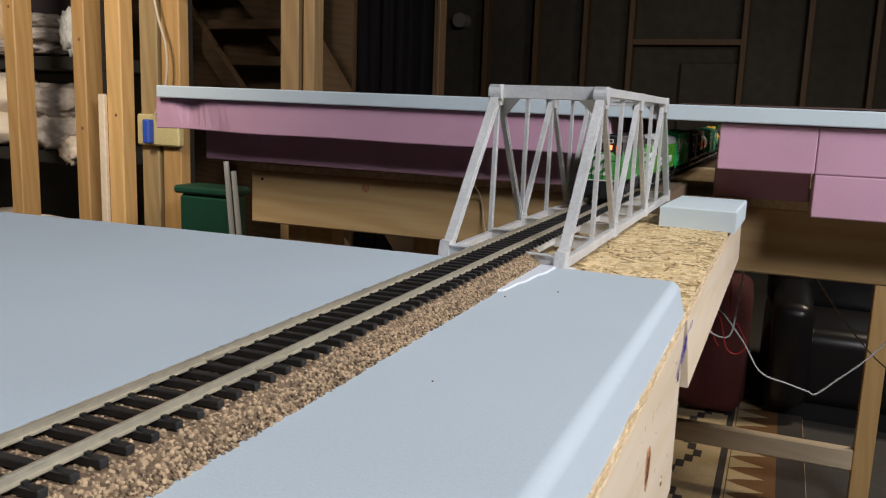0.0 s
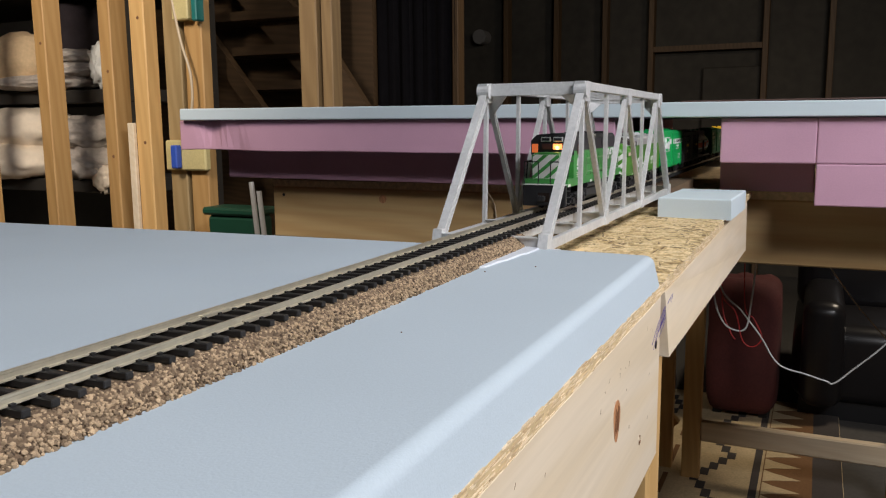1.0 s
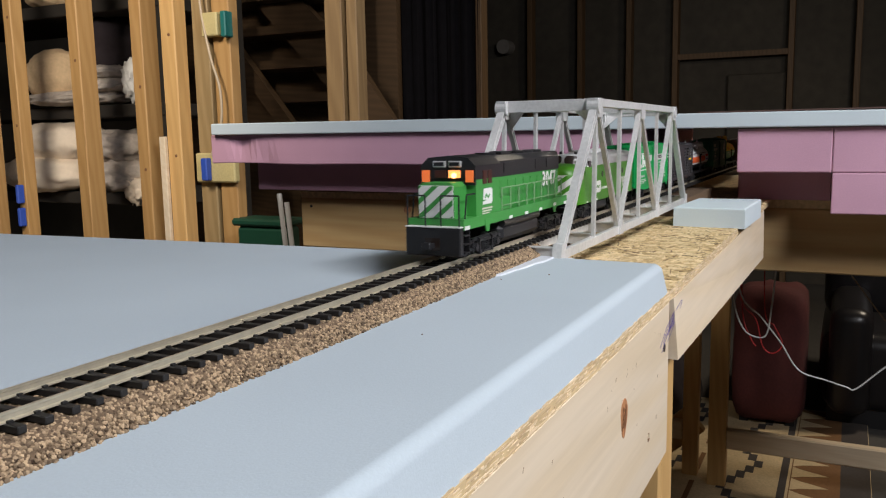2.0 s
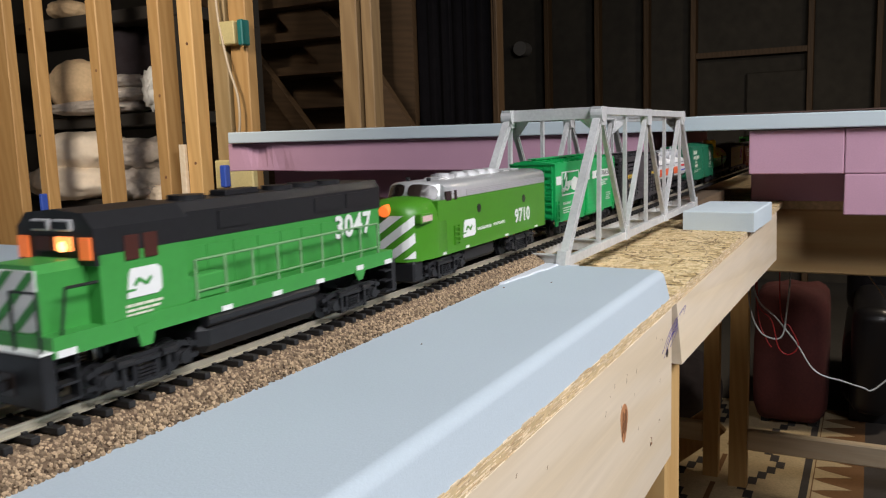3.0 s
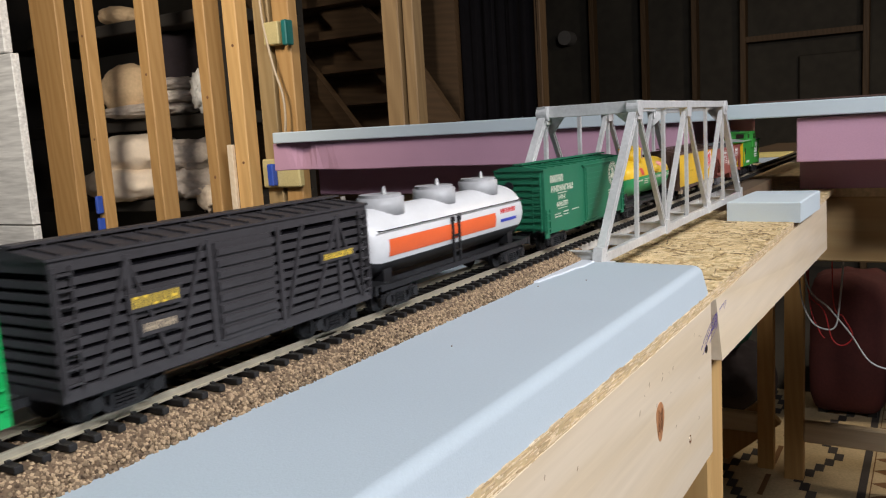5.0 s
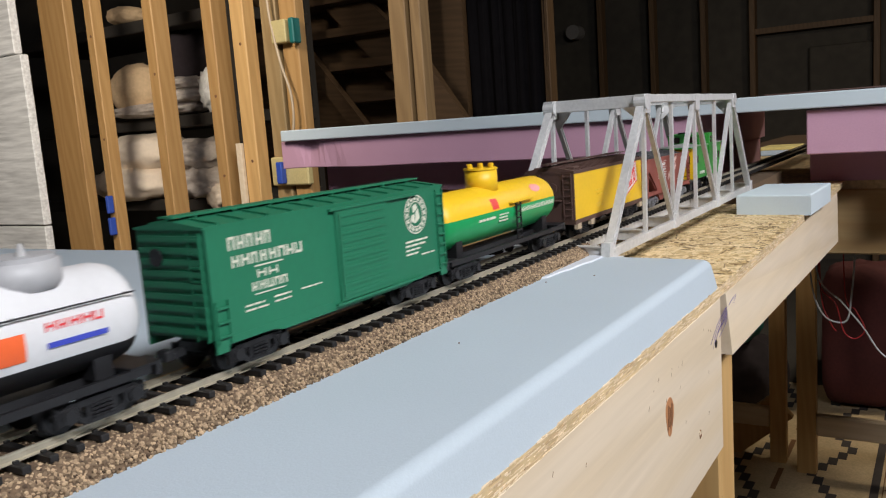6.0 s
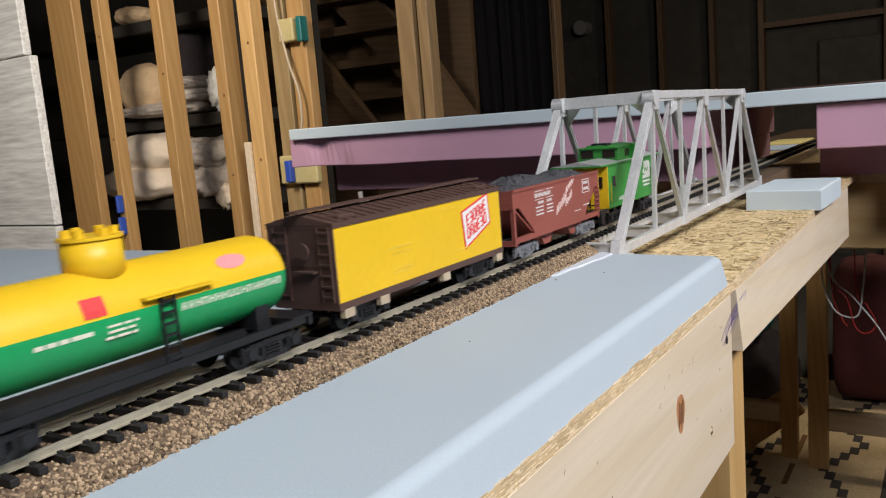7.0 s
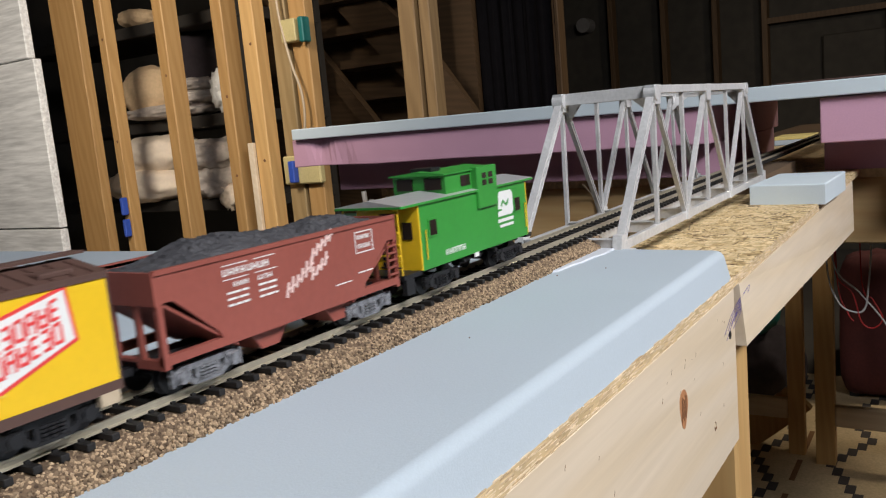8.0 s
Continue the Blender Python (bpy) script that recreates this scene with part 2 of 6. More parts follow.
def bar(bm, p, q, w, h, up=(0, 0, 1)):
    """A straight bar of section w x h from p to q."""
    p, q = Vector(p), Vector(q)
    d = (q - p).normalized()
    side = d.cross(Vector(up))
    side = side.normalized() if side.length > 1e-6 else Vector((1, 0, 0))
    top = side.cross(d).normalized()
    vs = [bm.verts.new(e + side * (a * w / 2) + top * (b * h / 2)) for e in (p, q) for a, b in ((-1, -1), (1, -1), (1, 1), (-1, 1))]
    for f in ((0, 1, 2, 3), (7, 6, 5, 4), (0, 4, 5, 1), (1, 5, 6, 2), (2, 6, 7, 3), (3, 7, 4, 0)):
        bm.faces.new([vs[i] for i in f])
    return bm


def rod(bm, p, q, r, n=10, r2=None):
    p, q = Vector(p), Vector(q)
    d = (q - p).normalized()
    a = d.orthogonal().normalized()
    b = d.cross(a)
    r2 = r if r2 is None else r2
    rings = [[bm.verts.new(e + (a * math.cos(2 * math.pi * i / n) + b * math.sin(2 * math.pi * i / n)) * rr) for i in range(n)] for e, rr in ((p, r), (q, r2))]
    for i in range(n):
        bm.faces.new((rings[0][i], rings[0][(i + 1) % n], rings[1][(i + 1) % n], rings[1][i]))
    bm.faces.new(rings[0][::-1])
    bm.faces.new(rings[1])
    return bm


def extrude_profile(bm, pts, y0, y1):
    """A prism along y over a closed profile of (x, z)."""
    a = [bm.verts.new((x, y0, z)) for x, z in pts]
    b = [bm.verts.new((x, y1, z)) for x, z in pts]
    n = len(pts)
    for i in range(n):
        bm.faces.new((a[i], a[(i + 1) % n], b[(i + 1) % n], b[i]))
    bm.faces.new(a[::-1])
    bm.faces.new(b)
    return bm


def side_profile(bm, pts, x0, x1):
    """A prism along x over a closed profile of (y, z)."""
    a = [bm.verts.new((x0, y, z)) for y, z in pts]
    b = [bm.verts.new((x1, y, z)) for y, z in pts]
    n = len(pts)
    for i in range(n):
        bm.faces.new((a[i], a[(i + 1) % n], b[(i + 1) % n], b[i]))
    bm.faces.new(a[::-1])
    bm.faces.new(b)
    return bm


def wire(name, pts, r, material, parent=None, label="", category="", kind=""):
    """A round cable through the points, as a mesh tube along a smooth curve."""
    P = [Vector(p) for p in pts]
    path = []
    for i in range(len(P) - 1):
        a, b, c, d = P[max(i - 1, 0)], P[i], P[i + 1], P[min(i + 2, len(P) - 1)]
        for k in range(8):
            t = k / 8
            path.append(0.5 * ((2 * b) + (c - a) * t + (2 * a - 5 * b + 4 * c - d) * t * t + (3 * b - a - 3 * c + d) * t ** 3))
    path.append(P[-1])
    bm = bmesh.new()
    rings = []
    for i, p in enumerate(path):
        d = (path[min(i + 1, len(path) - 1)] - path[max(i - 1, 0)]).normalized()
        a = d.cross(Vector((0.3, 0.2, 0.93))).normalized()
        b = d.cross(a)
        rings.append([bm.verts.new(p + (a * math.cos(j * math.pi / 3) + b * math.sin(j * math.pi / 3)) * r) for j in range(6)])
    for u, v in zip(rings, rings[1:]):
        for j in range(6):
            bm.faces.new((u[j], u[(j + 1) % 6], v[(j + 1) % 6], v[j]))
    o = part(name, bm, material, parent, "", True)
    return tagged(o, label=label, category=category, kind=kind)


def lettering(name, text, size, m, material, parent, spacing=1.0, shear=0.0, label="", bold=0.0):
    c = bpy.data.curves.new(name, "FONT")
    c.body, c.size, c.extrude, c.space_character, c.shear = text, size, 0.00008, spacing, shear
    c.align_x, c.align_y = "CENTER", "CENTER"
    c.resolution_u, c.offset = 3, bold
    tmp = bpy.data.objects.new(name, c)
    scene.collection.objects.link(tmp)
    me = bpy.data.meshes.new_from_object(tmp.evaluated_get(bpy.context.evaluated_depsgraph_get()))
    bpy.data.objects.remove(tmp)
    me.materials.clear()
    me.materials.append(M[material])
    o = new(name, me)
    o.parent = parent
    o.matrix_basis = m
    return tagged(o, label=label)


# ---- large structure ----
FLOOR, CEIL = -1.02, 1.42
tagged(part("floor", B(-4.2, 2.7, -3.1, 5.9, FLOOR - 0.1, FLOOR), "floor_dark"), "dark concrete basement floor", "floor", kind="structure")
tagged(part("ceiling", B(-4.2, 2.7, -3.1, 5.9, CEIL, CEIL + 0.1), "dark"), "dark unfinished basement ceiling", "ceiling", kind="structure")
tagged(part("wall_north", B(-4.2, 2.7, 5.72, 5.9, FLOOR, CEIL), "insulation"), "dimmed insulated basement wall behind studs", "wall", kind="structure")
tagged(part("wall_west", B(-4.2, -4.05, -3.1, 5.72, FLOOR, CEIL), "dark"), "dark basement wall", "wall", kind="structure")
tagged(part("wall_east", B(2.6, 2.7, -3.1, 5.72, FLOOR, CEIL), "concrete"), "grey basement wall", "wall", kind="structure")
tagged(part("wall_south", B(-4.05, 2.6, -3.1, -3.0, FLOOR, CEIL), "concrete"), "grey basement wall", "wall", kind="structure")


def stud(x0, x1, y0, y1, z0=FLOOR, z1=CEIL, label="bare pine wall stud", material="stud_pine"):
    return tagged(part("wall_stud", B(x0, x1, y0, y1, z0, z1, bevel=0.003), material), label, "wall stud", "framing studs", "structure")


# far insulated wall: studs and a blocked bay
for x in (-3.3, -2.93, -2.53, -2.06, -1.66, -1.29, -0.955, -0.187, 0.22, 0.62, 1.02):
    stud(x - 0.019, x + 0.019, 5.625, 5.715, label="dimmed pine stud over dimmed insulation", material="pine_dimmed")
tagged(part("blocking", B(-0.936, -0.206, 5.63, 5.715, 0.565, 0.603), "pine_dimmed"), "dim horizontal pine blocking between studs", "blocking", kind="structure")
tagged(part("insulation_panel", B(-0.60, -0.206, 5.68, 5.719, -0.2, 0.45, bevel=0.01), "insulation"), "dimmed torn insulation panel", "panel", kind="structure")
tagged(part("round_vent", rod(bmesh.new(), (-2.27, 5.60, 0.74), (-2.27, 5.72, 0.74), 0.055, 20), "concrete"), "pale round vent cap on the far wall", "vent", kind="structure")

# near stud wall on the left with open bays
stud(-2.488, -2.345, 1.30, 1.338, label="wide bare pine post in the open wall")
for x0, x1, y1, heights in ((-2.240, -2.203, 1.345, (0.12, 0.46)), (-1.953, -1.908, 1.364, (0.31,)), (-1.693, -1.648, 1.364, (0.22, -0.02)), (-1.575, -1.522, 1.350, (0.36, 0.02))):
    post = stud(x0, x1, 1.30, y1, material="pine_z" if x0 > -1.6 else "stud_pine")
    for z in heights:
        part("knot", rod(bmesh.new(), (x0 * 0.4 + x1 * 0.6, 1.2992, z), (x0 * 0.4 + x1 * 0.6, 1.3010, z), 0.0045, 12), "knotdark", post, "dark wood knot")
stud(-1.512, -1.452, 1.36, 1.45, label="olive pine stud carrying a wiring box", material="pine_olive")
stud(-1.438, -1.376, 1.36, 1.40, label="pine stud carrying a wiring box")
stud(-1.128, -1.072, 1.465, 1.492, label="brown pine post beside the stairs", material="pine_brown")
stud(-1.064, -1.030, 1.475, 1.525, label="brown pine post beside the stairs", material="pine_brown")
stud(-1.262, -1.235, 2.80, 2.87, label="dimmed pine post far back", material="pine_dimmed")
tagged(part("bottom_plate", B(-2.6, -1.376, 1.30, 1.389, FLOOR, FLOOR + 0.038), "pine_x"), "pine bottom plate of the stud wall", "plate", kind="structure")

# whitewashed plank wall beside the studs
plank_wall = thing("plank_wall", "whitewashed horizontal plank wall", "wall", kind="structure")
for i, (z0, z1) in enumerate(((-1.02, -0.16), (-0.155, 0.42), (0.425, 1.0), (1.005, 1.42))):
    part("plank", B(-4.05, -2.42 if i != 2 else -2.45, 1.17, 1.20, z0, z1, bevel=0.003), "whitewash", plank_wall)

# stairs seen from below, behind the studs; the wood's colour carries their dimness
stairs = thing("staircase", "raw wooden basement staircase seen from below", "stairs", kind="structure")
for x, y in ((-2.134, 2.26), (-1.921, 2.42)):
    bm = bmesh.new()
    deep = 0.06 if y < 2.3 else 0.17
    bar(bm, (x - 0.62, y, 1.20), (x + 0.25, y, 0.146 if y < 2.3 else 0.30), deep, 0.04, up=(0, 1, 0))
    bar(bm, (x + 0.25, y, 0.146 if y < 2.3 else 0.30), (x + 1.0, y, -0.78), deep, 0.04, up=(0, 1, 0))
    part("stringer", bm, "wood_dimmed", stairs)
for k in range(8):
    part("tread", B(-2.62 + 0.125 * k, -1.66 + 0.0 * k, 2.32, 2.52, 0.91 - 0.140 * k, 0.945 - 0.140 * k), "wood_dimmed", stairs)
    part("riser", B(-2.62 + 0.125 * k, -1.66, 2.52, 2.535, 0.80 - 0.140 * k, 0.94 - 0.140 * k), "wood_dimmed", stairs)
tagged(part("stair_backing", B(-3.2, -1.62, 2.75, 2.79, FLOOR, CEIL), "wood_dimmed"), "dim brown plywood behind the stairs", "panel", kind="structure")

# black hanging sheet
bm = bmesh.new()
n = 40
top, bot = [], []
for i in range(n + 1):
    x = -1.66 + 0.42 * i / n
    y = 2.82 + 0.015 * math.sin(i * 1.1) + 0.01 * math.sin(i * 2.7)
    top.append(bm.verts.new((x, y, 1.2 - 0.002 * i)))
    bot.append(bm.verts.new((x, y + 0.02 * math.sin(i * 0.7), FLOOR + 0.02)))
for i in range(n):
    bm.faces.new((top[i], top[i + 1], bot[i + 1], bot[i]))
sheet = part("hanging_sheet", bm, "sheet_and_gap_black", None, "", True)
mod = sheet.modifiers.new("thick", "SOLIDIFY")
mod.thickness = 0.004
tagged(sheet, "black sheet hanging in folds behind the posts", "sheet")

# ---- bench ----
bench = thing("bench", "pine framed layout bench topped with oriented strand board", "bench")
part("deck", B(-1.3, 0.102, -1.7, -0.001, -0.0340, -0.028), "osb", bench, "flaky strand board")
part("bridge_deck", B(-0.03, 0.1015, 0.001, 0.69, -0.0342, -0.0282), "osb", bench, "flaky strand board")
part("fascia", B(0.083, 0.102, -1.7, 0.0, -0.126, -0.0342, bevel=0.0003), "pine", bench, "pale pine board with a brown knot")
bm = side_profile(bmesh.new(), [(0.014, -0.0347), (0.014, -0.0725), (0.60, -0.094), (0.60, -0.0347)], 0.0805, 0.0995)
for v in bm.verts:
    v.co.x += (-0.0347 - v.co.z) * 0.09 * (1 - 0.8 * v.co.y / 0.6) + 0.0024
part("far_fascia", bm, "pine", bench, "pale pine board with a pen scribble")
part("leg", B(0.055, 0.092, 0.036, 0.074, FLOOR, -0.0825, bevel=0.002), "pine_z", bench)
part("leg", B(0.046, 0.0825, -1.6, -1.51, FLOOR, -0.0399, bevel=0.002), "pine_z", bench)
bm = bmesh.new()
for k in range(18):
    a = k / 18 * 2 * math.pi
    w = 0.0062 * (1.0 + 0.25 * math.sin(a)) * (1 + 0.10 * math.sin(3 * a + 1))
    bm.verts.new((0.10215, -0.107 + w * math.cos(a), -0.070 + 0.0098 * math.sin(a)))
bm.faces.new(bm.verts)
ext = bmesh.ops.extrude_face_region(bm, geom=bm.faces[:])
bmesh.ops.translate(bm, vec=(-0.0006, 0, 0), verts=[v for v in ext["geom"] if isinstance(v, bmesh.types.BMVert)])
knot = part("knot", bm, "knot", bench, "reddish brown wood knot")
for k in range(5):
    bm = bar(bmesh.new(), (0.10215, -0.1105 + k * 0.0016, -0.0755 + 0.0012 * (k % 2)), (0.10215, -0.1092 + k * 0.0016, -0.0635 - 0.001 * (k % 3)), 0.00035, 0.0005)
    part("crack", bm, "knotdark", knot, "darker ring crack")
part("screw", rod(bmesh.new(), (0.1012, -0.013, -0.0585), (0.1024, -0.013, -0.0585), 0.0024, 12), "black", bench, "dark countersunk screw head")
for k in range(6):
    a = k * 1.05
    part("screw_splinter", bar(bmesh.new(), (0.1022, -0.052 + 0.0014 * math.cos(a), -0.099 + 0.0022 * math.sin(a)), (0.1022, -0.052 + 0.0016 * math.cos(a + 0.8), -0.099 + 0.0026 * math.sin(a + 0.8)), 0.0004, 0.0005), "knotdark" if k % 2 else "pine", bench, "splintered countersunk screw hole")
r_ = random.Random(5)
for k in range(26):
    y, z = (r_.uniform(-0.30, -0.02), r_.uniform(-0.108, -0.040)) if k > 9 else (-0.11 + r_.uniform(-0.03, 0.03), -0.066 + r_.uniform(0, 0.02))
    L = r_.uniform(0.0006, 0.0022)
    part("pit", bar(bmesh.new(), (0.10195, y, z), (0.10195, y + L * 0.6, z + L), 0.0002, 0.00032), "knotdark", bench, "small dark nick")
for k, (dy, dz) in enumerate(((0.0, 0.0), (0.004, 0.0005), (0.008, 0.001), (0.002, -0.002), (0.011, 0.0015))):
    X = 0.1024
    loop = [(-0.034, -0.051), (-0.020, -0.0440), (-0.004, -0.0390), (0.008, -0.0375), (0.002, -0.0420), (-0.018, -0.0480)]
    wire("scribble", [(X + 0.00004 * k, y + dy * 2.0 + 0.008, -0.0490 + (z + 0.044) * 0.95 + dz * 1.8) for y, z in loop], 0.00010, "ink", bench, "blue pen scribble loop")

# strands of the board, each a thin chip
def strands(name, count, x0, x1, y0, y1, z):
    V, F = [], []
    for i in range(count):
        cx, cy, a = rng.uniform(x0, x1), rng.uniform(y0, y1), rng.normal(0, 0.7) + (math.pi / 2 if rng.random() < 0.45 else 0)
        L, W = rng.uniform(0.003, 0.012), rng.uniform(0.0004, 0.0017)
        c, s_ = math.cos(a), math.sin(a)
        tilt = rng.uniform(0.0, 0.0003)
        for u, v in ((-W, -L), (W, -L * 0.9), (W * 0.8, L), (-W * 0.9, L * 0.95)):
            V.append((min(max(cx + (u * c - v * s_) / 1, x0), x1), min(max(cy + u * s_ + v * c, y0), y1), z + tilt + 0.00001 * (i % 20) + (0.0002 if u > 0 else 0.0)))
        V += [(p[0], p[1], z - 0.0001) for p in V[-4:]]
        k = 8 * i
        F += [(k, k + 1, k + 2, k + 3), (k, k + 4, k + 5, k + 1), (k + 1, k + 5, k + 6, k + 2), (k + 2, k + 6, k + 7, k + 3), (k + 3, k + 7, k + 4, k)]
    me = bpy.data.meshes.new(name)
    me.from_pydata(V, [], F)
    me.materials.append(M["flake"])
    o = new(name, me)
    o.parent = bench
    return tagged(o, "pressed wood strands of mixed straw tones", kind="stuff")


rng = np.random.default_rng(7)
strands("strand_layer", 7500, -0.03, 0.1015, 0.001, 0.66, -0.0281)
strands("strand_layer", 700, 0.0985, 0.1015, -0.6, 0.0, -0.0279)
V, F = [], []
for i in range(3000):
    y, z, L, h_ = rng.uniform(-0.75, 0.60), rng.uniform(-0.0342, -0.0278), rng.uniform(0.0006, 0.0050), rng.uniform(0.0001, 0.0006)
    x = (0.1019 if y < 0 else 0.1014) + rng.uniform(0, 0.0004)
    k = len(V)
    V += [(x, y - L, z), (x, y - L * 0.8, z + h_), (x, y + L, z + h_ * 0.9), (x, y + L * 0.9, z - 0.0001), (x - 0.001, y - L, z), (x - 0.001, y - L * 0.8, z + h_), (x - 0.001, y + L, z + h_ * 0.9), (x - 0.001, y + L * 0.9, z - 0.0001)]
    F += [(k, k + 1, k + 2, k + 3), (k, k + 4, k + 5, k + 1), (k + 1, k + 5, k + 6, k + 2), (k + 2, k + 6, k + 7, k + 3), (k + 3, k + 7, k + 4, k)]
me = bpy.data.meshes.new("strand_edge")
me.from_pydata(V, [], F)
me.materials.append(M["flake_edge"])
edge = new("strand_edge", me)
edge.parent = bench
tagged(edge, "ragged layered edge of the strand board", kind="stuff")

# foam sheet under the track, with a sawn edge
bm = bmesh.new()
pts = [(-1.25, -1.68), (0.0978, -1.68), (0.0978, -0.001), (0.036, 0.002), (-0.22, -0.008), (-0.44, -0.022), (-1.25, -0.05)]
lo = [bm.verts.new((x + (0.0040 if x > 0.09 else 0), y + (0.001 if x > 0.09 and y > -1 else 0), -0.0282)) for x, y in pts]
hi = [bm.verts.new((x, y, -0.011)) for x, y in pts]
bm.faces.new(hi)
bm.faces.new(lo[::-1])
for i in range(len(pts)):
    bm.faces.new((lo[i], lo[(i + 1) % len(pts)], hi[(i + 1) % len(pts)], hi[i]))
bmesh.ops.bevel(bm, geom=[e for e in bm.edges if all(v.co.x > 0.09 for v in e.verts) and abs(e.verts[0].co.z - e.verts[1].co.z) > 0.01 and e.verts[0].co.y > -1], offset=0.005, segments=6, profile=0.5, affect="EDGES")
bmesh.ops.bevel(bm, geom=[e for e in bm.edges if all(v.co.z > -0.012 for v in e.verts)], offset=0.0042, segments=16, profile=0.5, affect="EDGES")
foam_top = part("foam_sheet", bm, "blue_foam")
tagged(foam_top, "pale blue insulation foam sheet on the bench", "foam sheet")
bm = bmesh.new()
outline = [(0.0238, -0.076), (0.0262, -0.074), (0.0275, -0.055), (0.0292, -0.049), (0.0300, -0.030), (0.0322, -0.022), (0.0325, -0.003), (0.0238, -0.002)]
lo = [bm.verts.new((x, y, -0.0110)) for x, y in outline]
hi = [bm.verts.new((x - 0.0004, y, -0.0101)) for i, (x, y) in enumerate(outline)]
bm.faces.new(hi)
for i in range(8):
    bm.faces.new((lo[i], lo[(i + 1) % 8], hi[(i + 1) % 8], hi[i]))
tagged(part("foam_strip", bm, "whitefoam"), "thin whitish torn foam strip beside the ballast", "foam strip")
for k in range(5):
    y, x = r_.uniform(-0.42, -0.03), r_.uniform(0.028, 0.090)
    tagged(part("speck", rod(bmesh.new(), (x, y, -0.0111), (x, y, -0.0106), r_.uniform(0.0002, 0.00045), 6), "knotdark"), "dark speck of dirt on the foam", "speck", "specks on the foam")
bm = bmesh.new()
pts = [(0.0405, 0.338), (0.1075, 0.333), (0.1110, 0.452), (0.0460, 0.454)]
lo = [bm.verts.new((x, y, -0.0281)) for x, y in pts]
hi = [bm.verts.new((x, y, -0.0088)) for x, y in pts]
bm.faces.new(hi)
bm.faces.new(lo[::-1])
for i in range(len(pts)):
    bm.faces.new((lo[i], lo[(i + 1) % len(pts)], hi[(i + 1) % len(pts)], hi[i]))
bmesh.ops.bevel(bm, geom=[e for e in bm.edges if all(v.co.z > -0.010 for v in e.verts)], offset=0.0016, segments=4, profile=0.5, affect="EDGES")
tagged(part("foam_block", bm, "blue_foam_lit"), "small pale blue foam block at the bridge end", "foam block")
tagged(part("abutment", B(-0.03, 0.03, 0.43, 0.66, -0.0281, -0.0112), "cork"), "dark cork roadbed beyond the bridge", "roadbed")

# ---- upper deck of stacked foam across the far side ----
upper = thing("upper_deck", "pine frame carrying the raised foam deck", "bench")
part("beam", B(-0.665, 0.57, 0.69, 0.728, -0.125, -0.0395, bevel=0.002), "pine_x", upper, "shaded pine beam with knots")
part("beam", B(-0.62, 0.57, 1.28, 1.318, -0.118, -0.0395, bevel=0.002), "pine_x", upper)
for x in (-0.62, 0.47):
    for y in (0.73, 1.242):
        part("leg", B(x, x + 0.089, y, y + 0.038, FLOOR, -0.0405, bevel=0.002), "pine_z", upper)
part("deck_board", B(-0.665, 0.57, 0.692, 1.32, -0.0393, -0.0285), "osb", upper)
# Far deck board takes the darkened wood: the shade beyond is put into colour.
part("deck_board", B(-0.24, 0.455, 1.321, 2.45, -0.0393, -0.0285), "wood_dimmed", upper)
part("knot", rod(bmesh.new(), (-0.452, 0.6892, -0.055), (-0.452, 0.6902, -0.055), 0.0065, 14), "knot", upper, "dark wood knot")
part("knot", rod(bmesh.new(), (-0.643, 0.6892, -0.053), (-0.643, 0.6902, -0.053), 0.0025, 12), "black", upper, "dark screw hole")


def foam(name, x0, x1, y0, y1, z0, z1, material, label, bevel=0.0015, dent=False, rises=False):
    bm = B(x0, x1, y0, y1, z0, z1, bevel=bevel, seg=2)
    if dent:
        bmesh.ops.subdivide_edges(bm, edges=[e for e in bm.edges if abs(e.verts[0].co.x - e.verts[1].co.x) > 0.3], cuts=60)
        for v in bm.verts:
            if v.co.y < (y0 + y1) / 2:
                u = v.co.x - x0
                v.co.y += 0.010 * math.exp(-((u - 0.062) / 0.020) ** 2) * (0.3 + 0.7 * (v.co.z - z0) / (z1 - z0)) + 0.004 * math.exp(-((u - 0.115) / 0.018) ** 2) * (1 if v.co.z < (z0 + z1) / 2 else 0)
                v.co.z += 0.0016 * math.sin(u * 24) * math.exp(-u * 4) * (1 if v.co.z < (z0 + z1) / 2 else 0)
    if rises:
        for v in bm.verts:
            v.co.z += 0.0060 * max(0.3 - v.co.x, -0.3) / 1.08
    return tagged(part(name, bm, material), label, "foam board", "stacked foam boards")


foam("foam_board", -0.772, 0.58, 0.592, 1.08, 0.0665, 0.0850, "blue_foam_lit", "pale blue foam sheet on top of the stack", rises=True)
foam("foam_board", -0.780, -0.062, 0.600, 1.062, 0.0185, 0.0662, "pink_foam", "pink foam board with a dented corner", dent=True, rises=True)
foam("foam_board", -0.728, -0.062, 0.655, 1.02, -0.0283, 0.0182, "pink_foam", "pink foam board in shadow below another", rises=True)
foam("foam_board", 0.068, 0.1752, 0.600, 0.95, 0.0125, 0.0660, "pink_foam", "pink foam board under the blue sheet")
foam("foam_board", 0.1757, 0.56, 0.600, 0.95, 0.0125, 0.0660, "pink_foam", "pink foam board under the blue sheet")
foam("foam_board", 0.060, 0.1745, 0.690, 0.95, -0.0283, 0.0120, "pink_foam", "pink foam board set back in shadow")
foam("foam_board", 0.1760, 0.56, 0.600, 0.688, -0.0370, 0.0120, "pink_foam", "pink foam board at the bottom of the stack")
part("cap", B(0.02, 0.58, 0.60, 1.09, 0.0868, 0.0884), "brown", upper, "thin board edge along the deck")
offcut = foam("foam_board", -0.118, -0.047, 1.322, 1.42, -0.0283, -0.0175, "blue_foam", "blue foam offcut with a yellow top layer")
